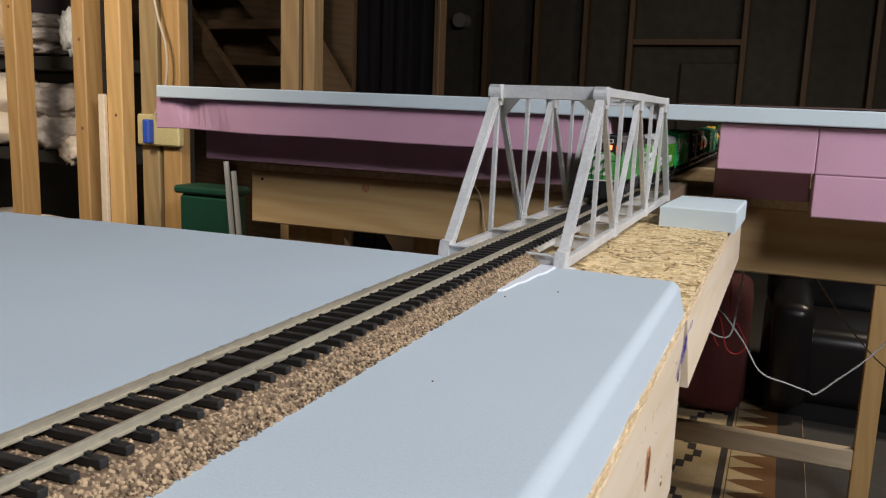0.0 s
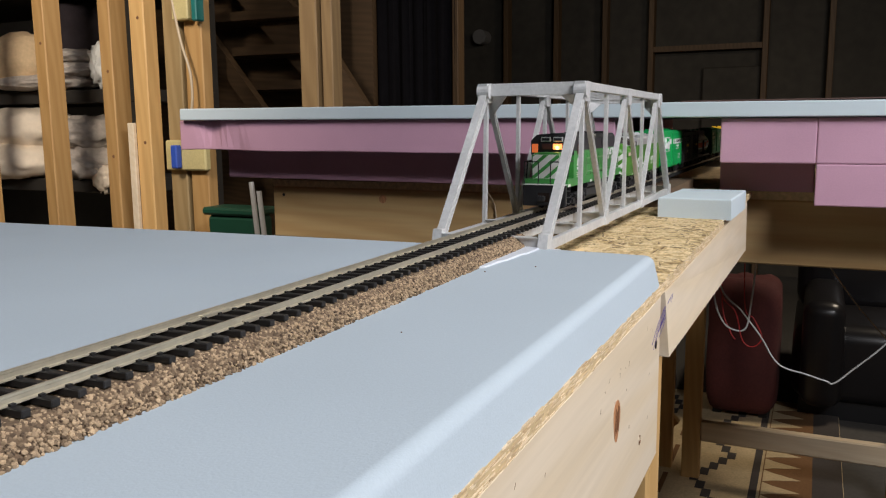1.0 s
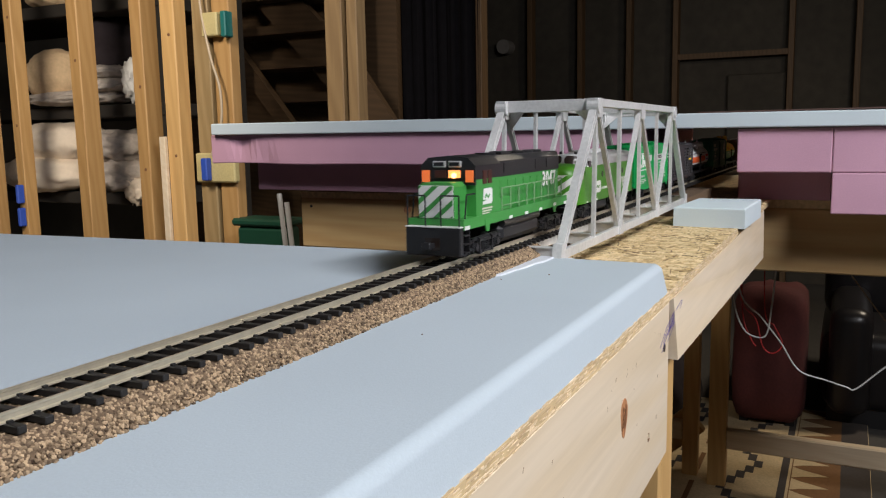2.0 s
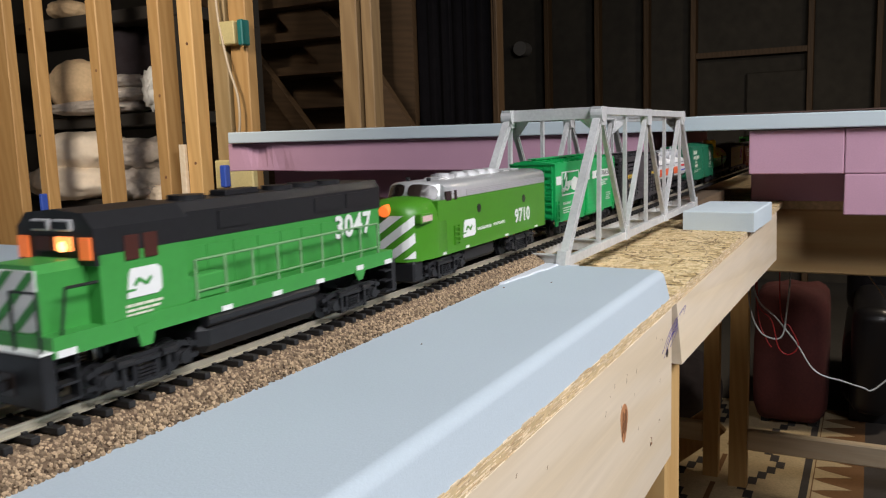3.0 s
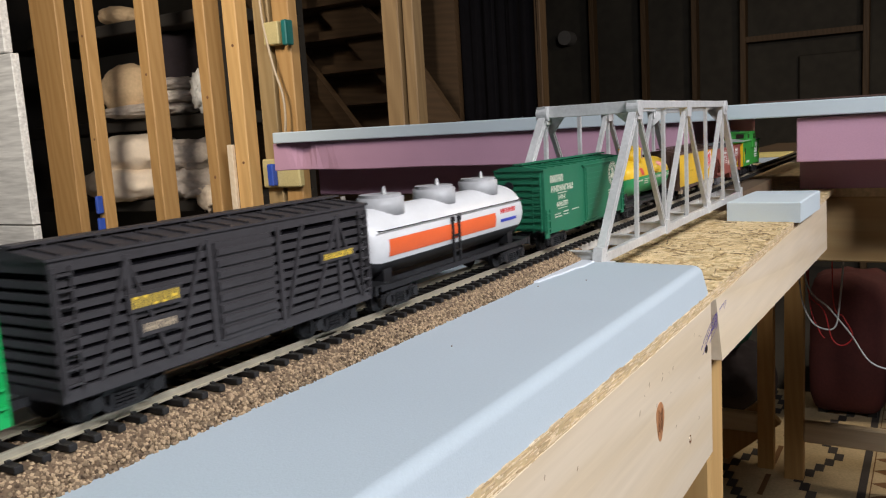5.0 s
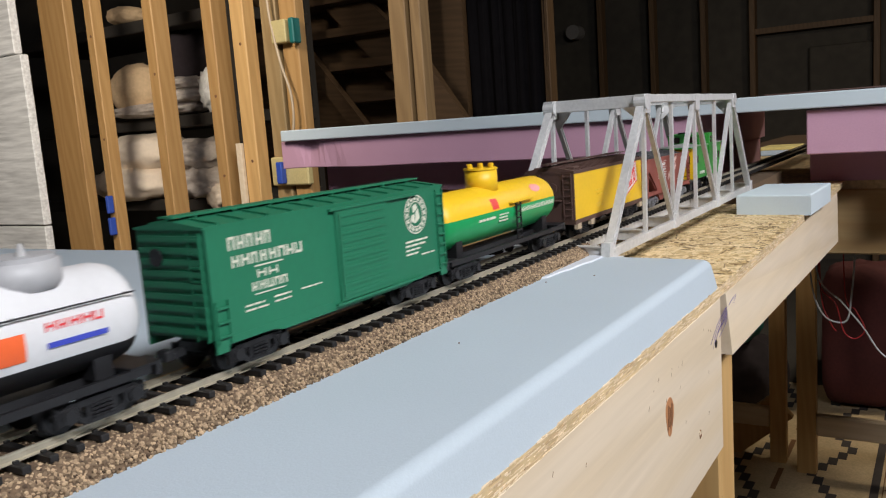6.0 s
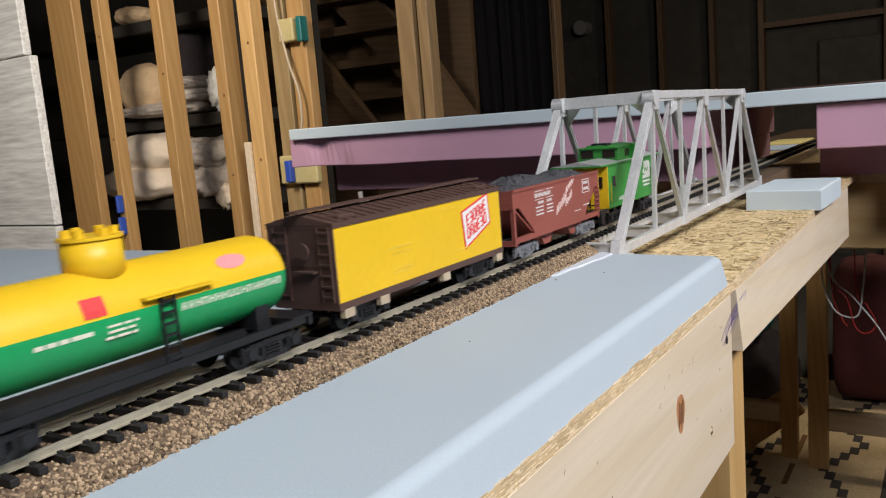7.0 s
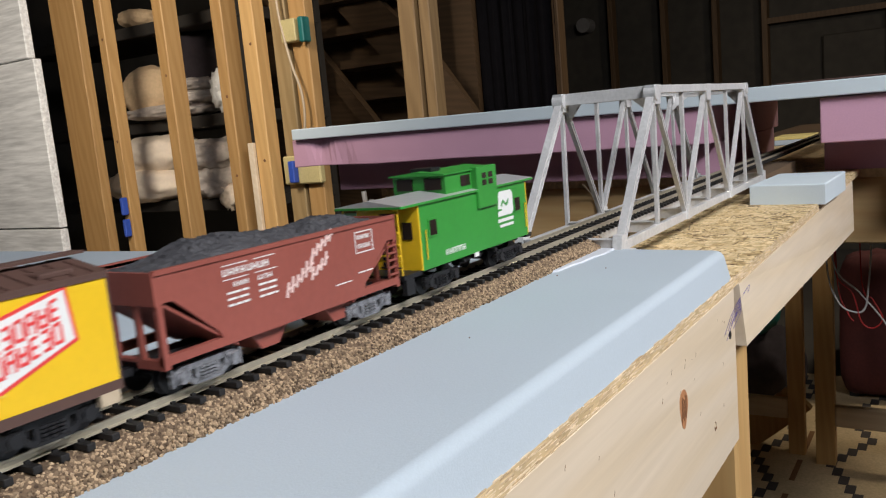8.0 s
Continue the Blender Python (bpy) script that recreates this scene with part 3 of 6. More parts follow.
part("top_layer", B(-0.118, -0.047, 1.322, 1.42, -0.0174, -0.0105, bevel=0.001), "yellowfoam", offcut, "yellow foam layer")

# ---- track ----
RAIL_Y0, RAIL_Y1, TIE_P = -1.2, 2.35, 0.0078
track = thing("track", "model railway track with silver rails on black sleepers", "track")
prof = [(-0.00045, 0), (0.00045, 0), (0.00045, -0.0007), (0.0002, -0.0009), (0.0002, -0.002), (0.0011, -0.0023), (0.0011, -0.0026), (-0.0011, -0.0026), (-0.0011, -0.0023), (-0.0002, -0.002), (-0.0002, -0.0009), (-0.00045, -0.0007)]
for x in (-0.0087, 0.0087):
    part("rail", extrude_profile(bmesh.new(), [(x + a, z) for a, z in prof], RAIL_Y0, RAIL_Y1), "rail", track, "tarnished nickel silver rail")
for x in (-0.0087, 0.0087):
    bm = bmesh.new()
    box(bm, x - 0.0014, x + 0.0014, -0.246, -0.232, -0.0027, -0.0014, bevel=0.0002)
    part("rail_joiner", bm, "rail", track, "bright rail joiner")
tagged(part("roadbed", extrude_profile(bmesh.new(), [(-0.0232, -0.0112), (0.0232, -0.0112), (0.0160, -0.0050), (-0.0160, -0.0050)], RAIL_Y0, 0.012), "cork"), "cork roadbed under the ballast", "roadbed")

# ballast grains on shoulders and between the sleepers
def grains(name, label, count, y0, y1, size):
    ico = bmesh.new()
    bmesh.ops.create_icosphere(ico, subdivisions=1, radius=1.0)
    base = np.array([v.co[:] for v in ico.verts])
    tris = np.array([[v.index for v in f.verts] for f in ico.faces])
    ico.free()
    V, F = [], []
    for i in range(count):
        y = rng.uniform(y0, y1)
        s = rng.choice((-1, 1))
        u = rng.random()
        if u < 0.72:
            a = rng.random()
            x, z = s * (0.0152 + a * 0.0088), -0.0049 - a * 0.0060
        else:
            x, z = rng.uniform(-0.0155, 0.0155), -0.0052
        r = size * rng.uniform(0.6, 1.25)
        sc = base * (r * rng.uniform(0.75, 1.25, 3)) * rng.uniform(0.82, 1.15, (len(base), 1))
        V.append(sc + (x, y, z))
        F.append(tris + len(base) * i)
    me = bpy.data.meshes.new(name)
    me.from_pydata(np.concatenate(V).tolist(), [], np.concatenate(F).tolist())
    me.materials.append(M["ballast"])
    return tagged(new(name, me), label, "ballast", kind="stuff")


grains("ballast", "brown cork ballast grains along the track", 30000, -0.56, 0.014, 0.00060)
grains("ballast", "brown ballast grains along the track behind", 2500, -1.2, -0.56, 0.0013)

# ---- bridge ----
HW, ZB, ZT = 0.034, -0.0095, 0.0858
LOW = [0.0, 0.077, 0.146, 0.214, 0.283, 0.352, 0.428]
TOPS = [0.081, 0.148, 0.215, 0.283, 0.350]
bridge = thing("truss_bridge", "silver painted model through truss railway bridge", "bridge")


def channel(name, p, q, gap=0.0032, w=0.0011, h=0.0040):
    """A built-up member: two flat strips with a dark gap between them."""
    bm = bmesh.new()
    p, q = Vector(p), Vector(q)
    d = (q - p).normalized()
    side = d.cross(Vector((1, 0, 0))).normalized()
    for s in (-1, 1):
        off = side * (s * gap / 2)
        bar(bm, p + off, q + off, h, w, up=side)
    bar(bm, p - Vector((0.0002, 0, 0)), q - Vector((0.0002, 0, 0)), 0.0012, gap - w * 0.8, up=side)
    return part(name, bm, "silver", bridge)


for sx in (-HW, HW):
    part("bottom_chord", B(sx - 0.002, sx + 0.002, -0.002, 0.430, ZB - 0.0035, ZB + 0.0025, bevel=0.0003), "silver", bridge)
    part("top_chord", B(sx - 0.0032, sx + 0.0032, TOPS[0] - 0.003, TOPS[-1] + 0.003, ZT - 0.0028, ZT + 0.0028, bevel=0.0003), "silver", bridge)
    channel("end_post", (sx, 0.001, ZB), (sx, TOPS[0], ZT), 0.0042, 0.0013, 0.0052)
    channel("end_post", (sx, 0.428, ZB), (sx, TOPS[-1], ZT), 0.0042, 0.0013, 0.0052)
    for a, b in zip(LOW[1:-1], TOPS):
        channel("vertical", (sx, a, ZB), (sx, b, ZT), 0.0024, 0.0009, 0.0026)
    for a, b in ((TOPS[0], LOW[2]), (TOPS[2], LOW[2]), (TOPS[2], LOW[4]), (TOPS[4], LOW[4])):
        channel("diagonal", (sx, a, ZT), (sx, b, ZB), 0.0028, 0.0010, 0.0034)
    for b in (TOPS[0], TOPS[2], TOPS[4]):
        w = 0.0075
        bm = side_profile(bmesh.new(), [(b - w, ZT + 0.003), (b + w, ZT + 0.003), (b + w * 0.75, ZT - 0.010), (b - w * 0.75, ZT - 0.010)], sx - 0.0034, sx + 0.0034)
        part("gusset", bm, "silver", bridge)
    for a in (LOW[0], LOW[2], LOW[4], LOW[6]):
        bm = side_profile(bmesh.new(), [(a - 0.005, ZB - 0.0036), (a + 0.006, ZB - 0.0036), (a + 0.005, ZB + 0.007), (a - 0.002, ZB + 0.007)], sx - 0.0030, sx + 0.0030)
        part("gusset", bm, "silver", bridge)
    bm = bmesh.new()
    bmesh.ops.create_icosphere(bm, subdivisions=2, radius=0.0032, matrix=Matrix.Translation((sx, 0.006, ZB + 0.001)) @ Matrix.Diagonal((1.1, 1, 0.8, 1)))
    part("bearing", bm, "silver", bridge, "lumpy silver painted bearing shoe")
    part("foot_plate", B(sx - 0.006, sx + 0.006, -0.003, 0.014, -0.0142, ZB - 0.0035), "silver", bridge)
for sx in (-HW, HW):
    for y, s_ in ((TOPS[0], -1), (TOPS[-1], 1)):
        part("knuckle", rod(bmesh.new(), (sx - 0.0042, y + s_ * 0.0030, ZT - 0.0022), (sx + 0.0042, y + s_ * 0.0030, ZT - 0.0022), 0.0054, 18), "silver", bridge)
for y in TOPS:
    part("top_strut", B(-HW, HW, y - 0.0013, y + 0.0013, ZT - 0.0018, ZT + 0.0022), "silver", bridge)
for y, s in ((TOPS[0], -1), (TOPS[-1], 1)):
    part("portal_beam", B(-HW, HW, y - 0.002 + s * 0.0015, y + 0.002 + s * 0.0015, ZT - 0.0055, ZT + 0.0029, bevel=0.0003), "silver", bridge)
    for sx in (-1, 1):
        bm = bmesh.new()
        vs = [bm.verts.new((sx * (HW - 0.002), y + s * 0.001 + k, ZT - 0.0018)) for k in (-0.0006, 0.0006)]
        v2 = [bm.verts.new((sx * (HW - 0.016), y + s * 0.001 + k, ZT - 0.0045)) for k in (-0.0006, 0.0006)]
        v3 = [bm.verts.new((sx * (HW - 0.002), y + s * 0.001 + k - s * 0.009, ZT - 0.018)) for k in (-0.0006, 0.0006)]
        for f in ((vs[0], v2[0], v3[0]), (vs[1], v3[1], v2[1]), (vs[0], vs[1], v2[1], v2[0]), (v2[0], v2[1], v3[1], v3[0]), (v3[0], v3[1], vs[1], vs[0])):
            bm.faces.new(f)
        part("knee_brace", bm, "silver", bridge)
for a, b in zip(TOPS, TOPS[1:]):
    for s in (-1, 1):
        part("top_lateral", bar(bmesh.new(), (-HW * s, a, ZT + 0.0004 * s), (HW * s, b, ZT + 0.0004 * s), 0.0014, 0.0008), "silver", bridge)
for a in LOW:
    part("floor_beam", B(-HW + 0.002, HW - 0.002, a - 0.0012, a + 0.0012, ZB - 0.003, -0.0052), "silver", bridge)
    part("floor_beam_flange", B(-HW + 0.002, HW - 0.002, a - 0.0030, a + 0.0030, -0.0052, -0.0047), "silver", bridge)
for x in (-0.0087, 0.0087):
    part("stringer", B(x - 0.002, x + 0.002, 0.0, 0.428, ZB - 0.0015, -0.0053), "silver", bridge)


# ---- left side of the room: shelves and clutter behind the studs ----
rack = thing("storage_rack", "dark steel storage rack loaded with bedding", "shelving")
for z in (-0.60, -0.165, 0.150, 0.520):
    part("shelf", B(-3.3, -1.95, 1.66, 2.1, z, z + 0.045, bevel=0.004), "dark", rack)
for x in (-3.28, -1.985):
    for y in (1.63, 2.06):
        part("upright", B(x, x + 0.03, y + 0.03, y + 0.06, FLOOR, 1.1), "dark", rack)


def soft(c, s, seed=0, rough=0.12, freq=3.0, square=2.6, ribs=0):
    """A rounded box with sagging folds, and upright ribs if wanted."""
    bm = bmesh.new()
    bmesh.ops.create_icosphere(bm, subdivisions=4, radius=1.0)
    for v in bm.verts:
        d = v.co.normalized()
        k = (abs(d.x) ** square + abs(d.y) ** square + abs(d.z) ** square) ** (-1 / square)
        k *= 1 + rough * noise.noise((d.x * freq + seed, d.y * freq, d.z * freq)) + rough * 0.5 * noise.noise((d.x * freq * 3 + seed, d.y * freq * 3, d.z * freq * 3))
        k *= 1 + 0.035 * math.sin(ribs * math.atan2(d.y, d.x)) * (1 - d.z * d.z)
        v.co = Vector((c[0] + d.x * k * s[0], c[1] + d.y * k * s[1], c[2] + d.z * k * s[2]))
    return bm


def lump(name, c, s, material, label, category, seed=0, rough=0.12, freq=3.0, square=2.6, ribs=0):
    return tagged(part(name, soft(c, s, seed, rough, freq, square, ribs), material, None, "", True), label, category)


lump("cushion", (-2.50, 1.70, 0.065), (0.18, 0.13, 0.072), "cushion", "cream stuffed cushion on a rack shelf", "cushion", 1)
lump("cushion", (-2.55, 1.69, -0.053), (0.20, 0.14, 0.072), "cushion", "cream stuffed cushion squashed under another", "cushion", 5)
lump("fur_throw", (-2.22, 1.73, 0.045), (0.12, 0.12, 0.055), "cloth_grey", "grey fur throw bundled on a shelf", "throw", 9, 0.3, 5)
lump("fur_throw", (-2.22, 1.73, -0.06), (0.13, 0.12, 0.06), "cloth_grey", "grey brown fur throw bundled on a shelf", "throw", 12, 0.3, 5)
lump("basket", (-2.50, 1.70, 0.305), (0.12, 0.10, 0.105), "cloth_tan", "tan ribbed knitted bag on a shelf", "bag", 3, 0.08, 3, 2.2, 26)
lump("folded_cloth", (-2.40, 1.70, 0.225), (0.24, 0.11, 0.028), "cloth_grey", "folded grey blanket on a shelf", "blanket", 21, 0.15, 4)
lump("folded_cloth", (-2.22, 1.70, 0.265), (0.10, 0.11, 0.025), "cloth_grey", "folded grey clothes on a shelf", "clothes", 25, 0.25, 5)
lump("folded_cloth", (-2.21, 1.70, 0.31), (0.085, 0.10, 0.024), "cloth_grey", "folded grey clothes on a shelf", "clothes", 28, 0.25, 5)
lump("dark_bag", (-2.36, 1.84, 0.38), (0.17, 0.12, 0.17), "cloth_dark", "dark purple bag behind the blankets", "bag", 31, 0.15, 3)
lump("white_cloth", (-2.09, 1.70, 0.275), (0.035, 0.06, 0.075), "white", "white and pink cloth tucked beside a stud", "cloth", 35, 0.3, 4)
lump("white_cloth", (-2.10, 1.70, -0.115), (0.05, 0.06, 0.05), "cushion", "pale cloth beside a stud", "cloth", 38, 0.3, 4)
lump("bedding", (-2.62, 1.76, -0.46), (0.34, 0.15, 0.09), "cushion", "pale bedding on the lower shelf", "bedding", 41, 0.25, 4)
lump("bedding", (-2.2, 1.76, -0.50), (0.16, 0.13, 0.06), "cloth_grey", "grey bedding on the lower shelf", "bedding", 44, 0.25, 4)
lump("hat", (-2.55, 1.72, 0.60), (0.07, 0.07, 0.035), "cloth_tan", "tan hat on the top shelf", "hat", 47)

tagged(part("junction_box", B(-1.505, -1.362, 1.335, 1.359, -0.058, 0.026, bevel=0.004), "boxtan"), "tan wooden mounting board on a stud", "mounting board")
tagged(part("outlet_box", B(-1.466, -1.444, 1.312, 1.3345, -0.052, 0.012, bevel=0.003), "bluebox"), "blue plastic outlet box on a stud", "outlet box")
tagged(part("mounting_block", B(-1.446, -1.390, 1.325, 1.359, 0.350, 0.414, bevel=0.003), "boxtan"), "tan wooden mounting block on a stud", "mounting block")
tagged(part("outlet_box", B(-1.378, -1.360, 1.325, 1.359, 0.345, 0.415, bevel=0.003), "tealbox"), "teal plastic outlet box on a stud", "outlet box")
wire("cable", [(-1.455, 1.34, 0.62), (-1.450, 1.33, 0.45), (-1.415, 1.32, 0.30), (-1.385, 1.32, 0.20), (-1.390, 1.32, 0.10), (-1.430, 1.32, 0.02)], 0.004, "wiretan", None, "tan house wiring cable hanging in a loop", "cable")
tagged(part("wood_strip", B(-1.592, -1.570, 1.285, 1.2985, -0.6, 0.075, bevel=0.002), "pine"), "pale wooden strip leaning on a stud", "wood strip")
for x, z in ((-2.232, -0.10), (-2.232, -0.175)):
    tagged(part("outlet_box", B(x + 0.010, x + 0.024, 1.275, 1.2995, z - 0.03, z + 0.03, bevel=0.003), "bluebox"), "small blue plastic box on a stud", "outlet box")
tub = thing("storage_tub", "dark green plastic storage tub beside the studs", "tub")
part("body", B(-1.27, -1.115, 1.22, 1.30, -0.55, -0.165, bevel=0.01), "plasticgreen", tub)
part("lid", B(-1.28, -1.108, 1.212, 1.308, -0.165, -0.145, bevel=0.006), "plasticgreen", tub)
for dx in (0.0, 0.022):
    tagged(part("metal_tube", rod(bmesh.new(), (-1.105 + dx, 1.2, -0.075 - dx), (-1.06 + dx, 1.2, -0.55), 0.0065, 10), "silverroof"), "thin grey metal tube leaning upright", "tube", "leaning tubes")

# ---- far bench frame, chairs and rug beyond ----
for x0, x1, y in ((-0.152, -0.100, 2.0), (-0.236, -0.190, 2.05), (0.402, 0.452, 2.0)):
    part("leg", B(x0, x1, y, y + 0.038, FLOOR, -0.0400, bevel=0.002), "pine_z", upper)
part("rail", B(-0.100, 0.402, 2.002, 2.034, -0.890, -0.829, bevel=0.004), "rail_pine", upper, "pine rail between legs")
part("rail", B(-0.62, -0.236, 2.052, 2.084, -0.900, -0.840, bevel=0.004), "rail_pine", upper, "pine rail between legs")

part("brace", bar(bmesh.new(), (-0.205, 2.10, -0.84), (-0.40, 2.10, -1.01), 0.03, 0.09, up=(0, 0, 1)), "pine_z", upper, "slanted pine brace")

armchair = thing("armchair", "dark red upholstered armchair beyond the bench", "armchair")
part("back", soft((-0.035, 2.69, -0.745), (0.125, 0.11, 0.247), 3, 0.05, 2.0, 7.0), "armchair", armchair, "", True)
part("seat", B(-0.15, 0.075, 2.60, 3.2, -1.0, -0.72, bevel=0.04, seg=3), "armchair", armchair, "", True)
for x in (-0.13, 0.03):
    part("foot", B(x, x + 0.03, 2.63, 2.66, FLOOR, -0.99), "black", armchair)
recliner = thing("recliner", "black leather recliner in the dark", "armchair")
part("seat", B(0.13, 0.72, 2.70, 3.4, -0.95, -0.66, bevel=0.06, seg=4), "leather", recliner, "", True)
part("back", B(0.13, 0.72, 3.1, 3.45, -0.70, -0.32, bevel=0.07, seg=4), "leather", recliner, "", True)
part("arm", B(0.16, 0.30, 2.62, 3.3, -0.95, -0.56, bevel=0.05, seg=4), "leather", recliner, "", True)
part("base", B(0.16, 0.70, 2.75, 3.3, FLOOR, -0.94), "black", recliner)
armchair_b = thing("armchair", "dark red upholstered armchair behind the recliner", "armchair")
part("back", B(0.75, 1.1, 3.3, 3.5, -0.75, -0.42, bevel=0.05, seg=4), "armchair", armchair_b, "", True)
part("seat", B(0.75, 1.1, 3.2, 3.8, FLOOR + 0.01, -0.70, bevel=0.04, seg=3), "armchair", armchair_b, "", True)

rug = thing("rug", "beige woven rug with dark stepped pattern", "rug")
part("field", B(-0.75, 0.30, 1.55, 2.85, FLOOR + 0.001, FLOOR + 0.011, bevel=0.003), "rugbeige", rug)
zt = FLOOR + 0.0112
part("dark_border", B(0.215, 0.298, 1.56, 2.84, zt, zt + 0.001), "rugdark", rug)
part("brown_band", B(0.075, 0.215, 1.56, 2.84, zt, zt + 0.001), "rugbrown", rug)
for x in (0.045, -0.42):
    part("dark_stripe", B(x, x + 0.022, 1.56, 2.84, zt, zt + 0.001), "rugdark", rug)
for k in range(24):
    y = 1.57 + k * 0.052
    s_ = 0.022 * (k % 4 if (k // 4) % 2 == 0 else 4 - k % 4)
    for x in (-0.125 + s_, -0.34 + s_):
        part("dark_stripe", B(x, x + 0.026, y, y + 0.054, zt, zt + 0.001), "rugdark", rug)
for k in range(5):
    y = 1.62 + k * 0.24
    part("brown_stripe", B(-0.205, -0.190, y, y + 0.15, zt, zt + 0.001), "rugbrown", rug)
for k in range(13):
    y = 1.58 + k * 0.095
    bm = bmesh.new()
    lo = [bm.verts.new((0.078 + a, y + b, zt + 0.0012)) for a, b in ((0.0, 0.0), (0.030, 0.018), (0.060, 0.028), (0.105, 0.045), (0.060, 0.062), (0.030, 0.072), (0.0, 0.090))]
    top = bmesh.ops.extrude_face_region(bm, geom=[bm.faces.new(lo)])["geom"]
    bmesh.ops.translate(bm, vec=(0, 0, 0.001), verts=[v for v in top if isinstance(v, bmesh.types.BMVert)])
    part("zigzag_motif", bm, "rugbeige", rug)

# pale box and dim clutter on the floor beyond the legs
tagged(part("floor_box", B(0.28, 0.52, 1.62, 1.86, FLOOR, FLOOR + 0.06, bevel=0.006), "concrete"), "pale grey low box on the floor", "box")
lump("teal_bag", (-0.42, 2.45, -0.62), (0.10, 0.10, 0.12), "tealbox", "dim teal bag behind the bench legs", "bag", 52, 0.15)
lump("dark_sack", (-0.42, 2.5, -0.88), (0.16, 0.14, 0.14), "cloth_dark", "dark sack on the floor", "bag", 55, 0.15)

# loose wires under the bench
wire("wire", [(0.105, 0.82, -0.040), (0.104, 0.80, -0.14), (0.100, 0.80, -0.20), (0.094, 0.80, -0.240), (0.075, 0.80, -0.243), (0.060, 0.80, -0.230), (0.048, 0.80, -0.195), (0.040, 0.82, -0.12), (0.036, 0.84, -0.040)], 0.0013, "wirewhite", None, "white wire looped under the bench", "wire")
wire("wire", [(0.050, 0.82, -0.04), (0.054, 0.80, -0.17), (0.088, 0.80, -0.215), (0.115, 0.80, -0.250), (0.141, 0.80, -0.289), (0.178, 0.80, -0.300), (0.205, 0.80, -0.307), (0.216, 0.80, -0.309), (0.240, 0.80, -0.285), (0.285, 0.80, -0.235), (0.36, 0.82, -0.13), (0.40, 0.84, -0.04)], 0.0013, "wirewhite", None, "white wire drooping under the bench", "wire")
wire("wire", [(0.060, 0.84, -0.04), (0.055, 0.81, -0.18), (0.079, 0.80, -0.217), (0.090, 0.80, -0.258), (0.105, 0.80, -0.267), (0.117, 0.80, -0.252), (0.105, 0.80, -0.225), (0.090, 0.81, -0.20), (0.085, 0.84, -0.04)], 0.0010, "wirered", None, "thin red wire tangled under the bench", "wire")
wire("wire", [(0.052, 0.84, -0.04), (0.058, 0.81, -0.20), (0.072, 0.80, -0.245), (0.080, 0.80, -0.258)], 0.0010, "wirered", None, "thin red wire end under the bench", "wire")
wire("wire", [(0.12, 0.9, -0.12), (0.20, 0.92, -0.145), (0.32, 0.94, -0.165), (0.55, 0.95, -0.16), (0.7, 0.95, -0.04)], 0.0012, "wiretan", None, "tan wire slung under the bench", "wire")
wire("wire", [(0.18, 0.95, -0.13), (0.26, 0.95, -0.24), (0.34, 0.95, -0.31), (0.46, 0.95, -0.33), (0.6, 0.95, -0.04)], 0.0012, "wiretan", None, "brown wire drooping under the bench", "wire")
wire("wire", [(-0.262, 0.650, -0.030), (-0.260, 0.684, -0.055), (-0.254, 0.684, -0.090), (-0.242, 0.676, -0.13), (-0.225, 0.65, -0.17)], 0.0011, "wiretan", None, "pale wire hanging over the beam", "wire")


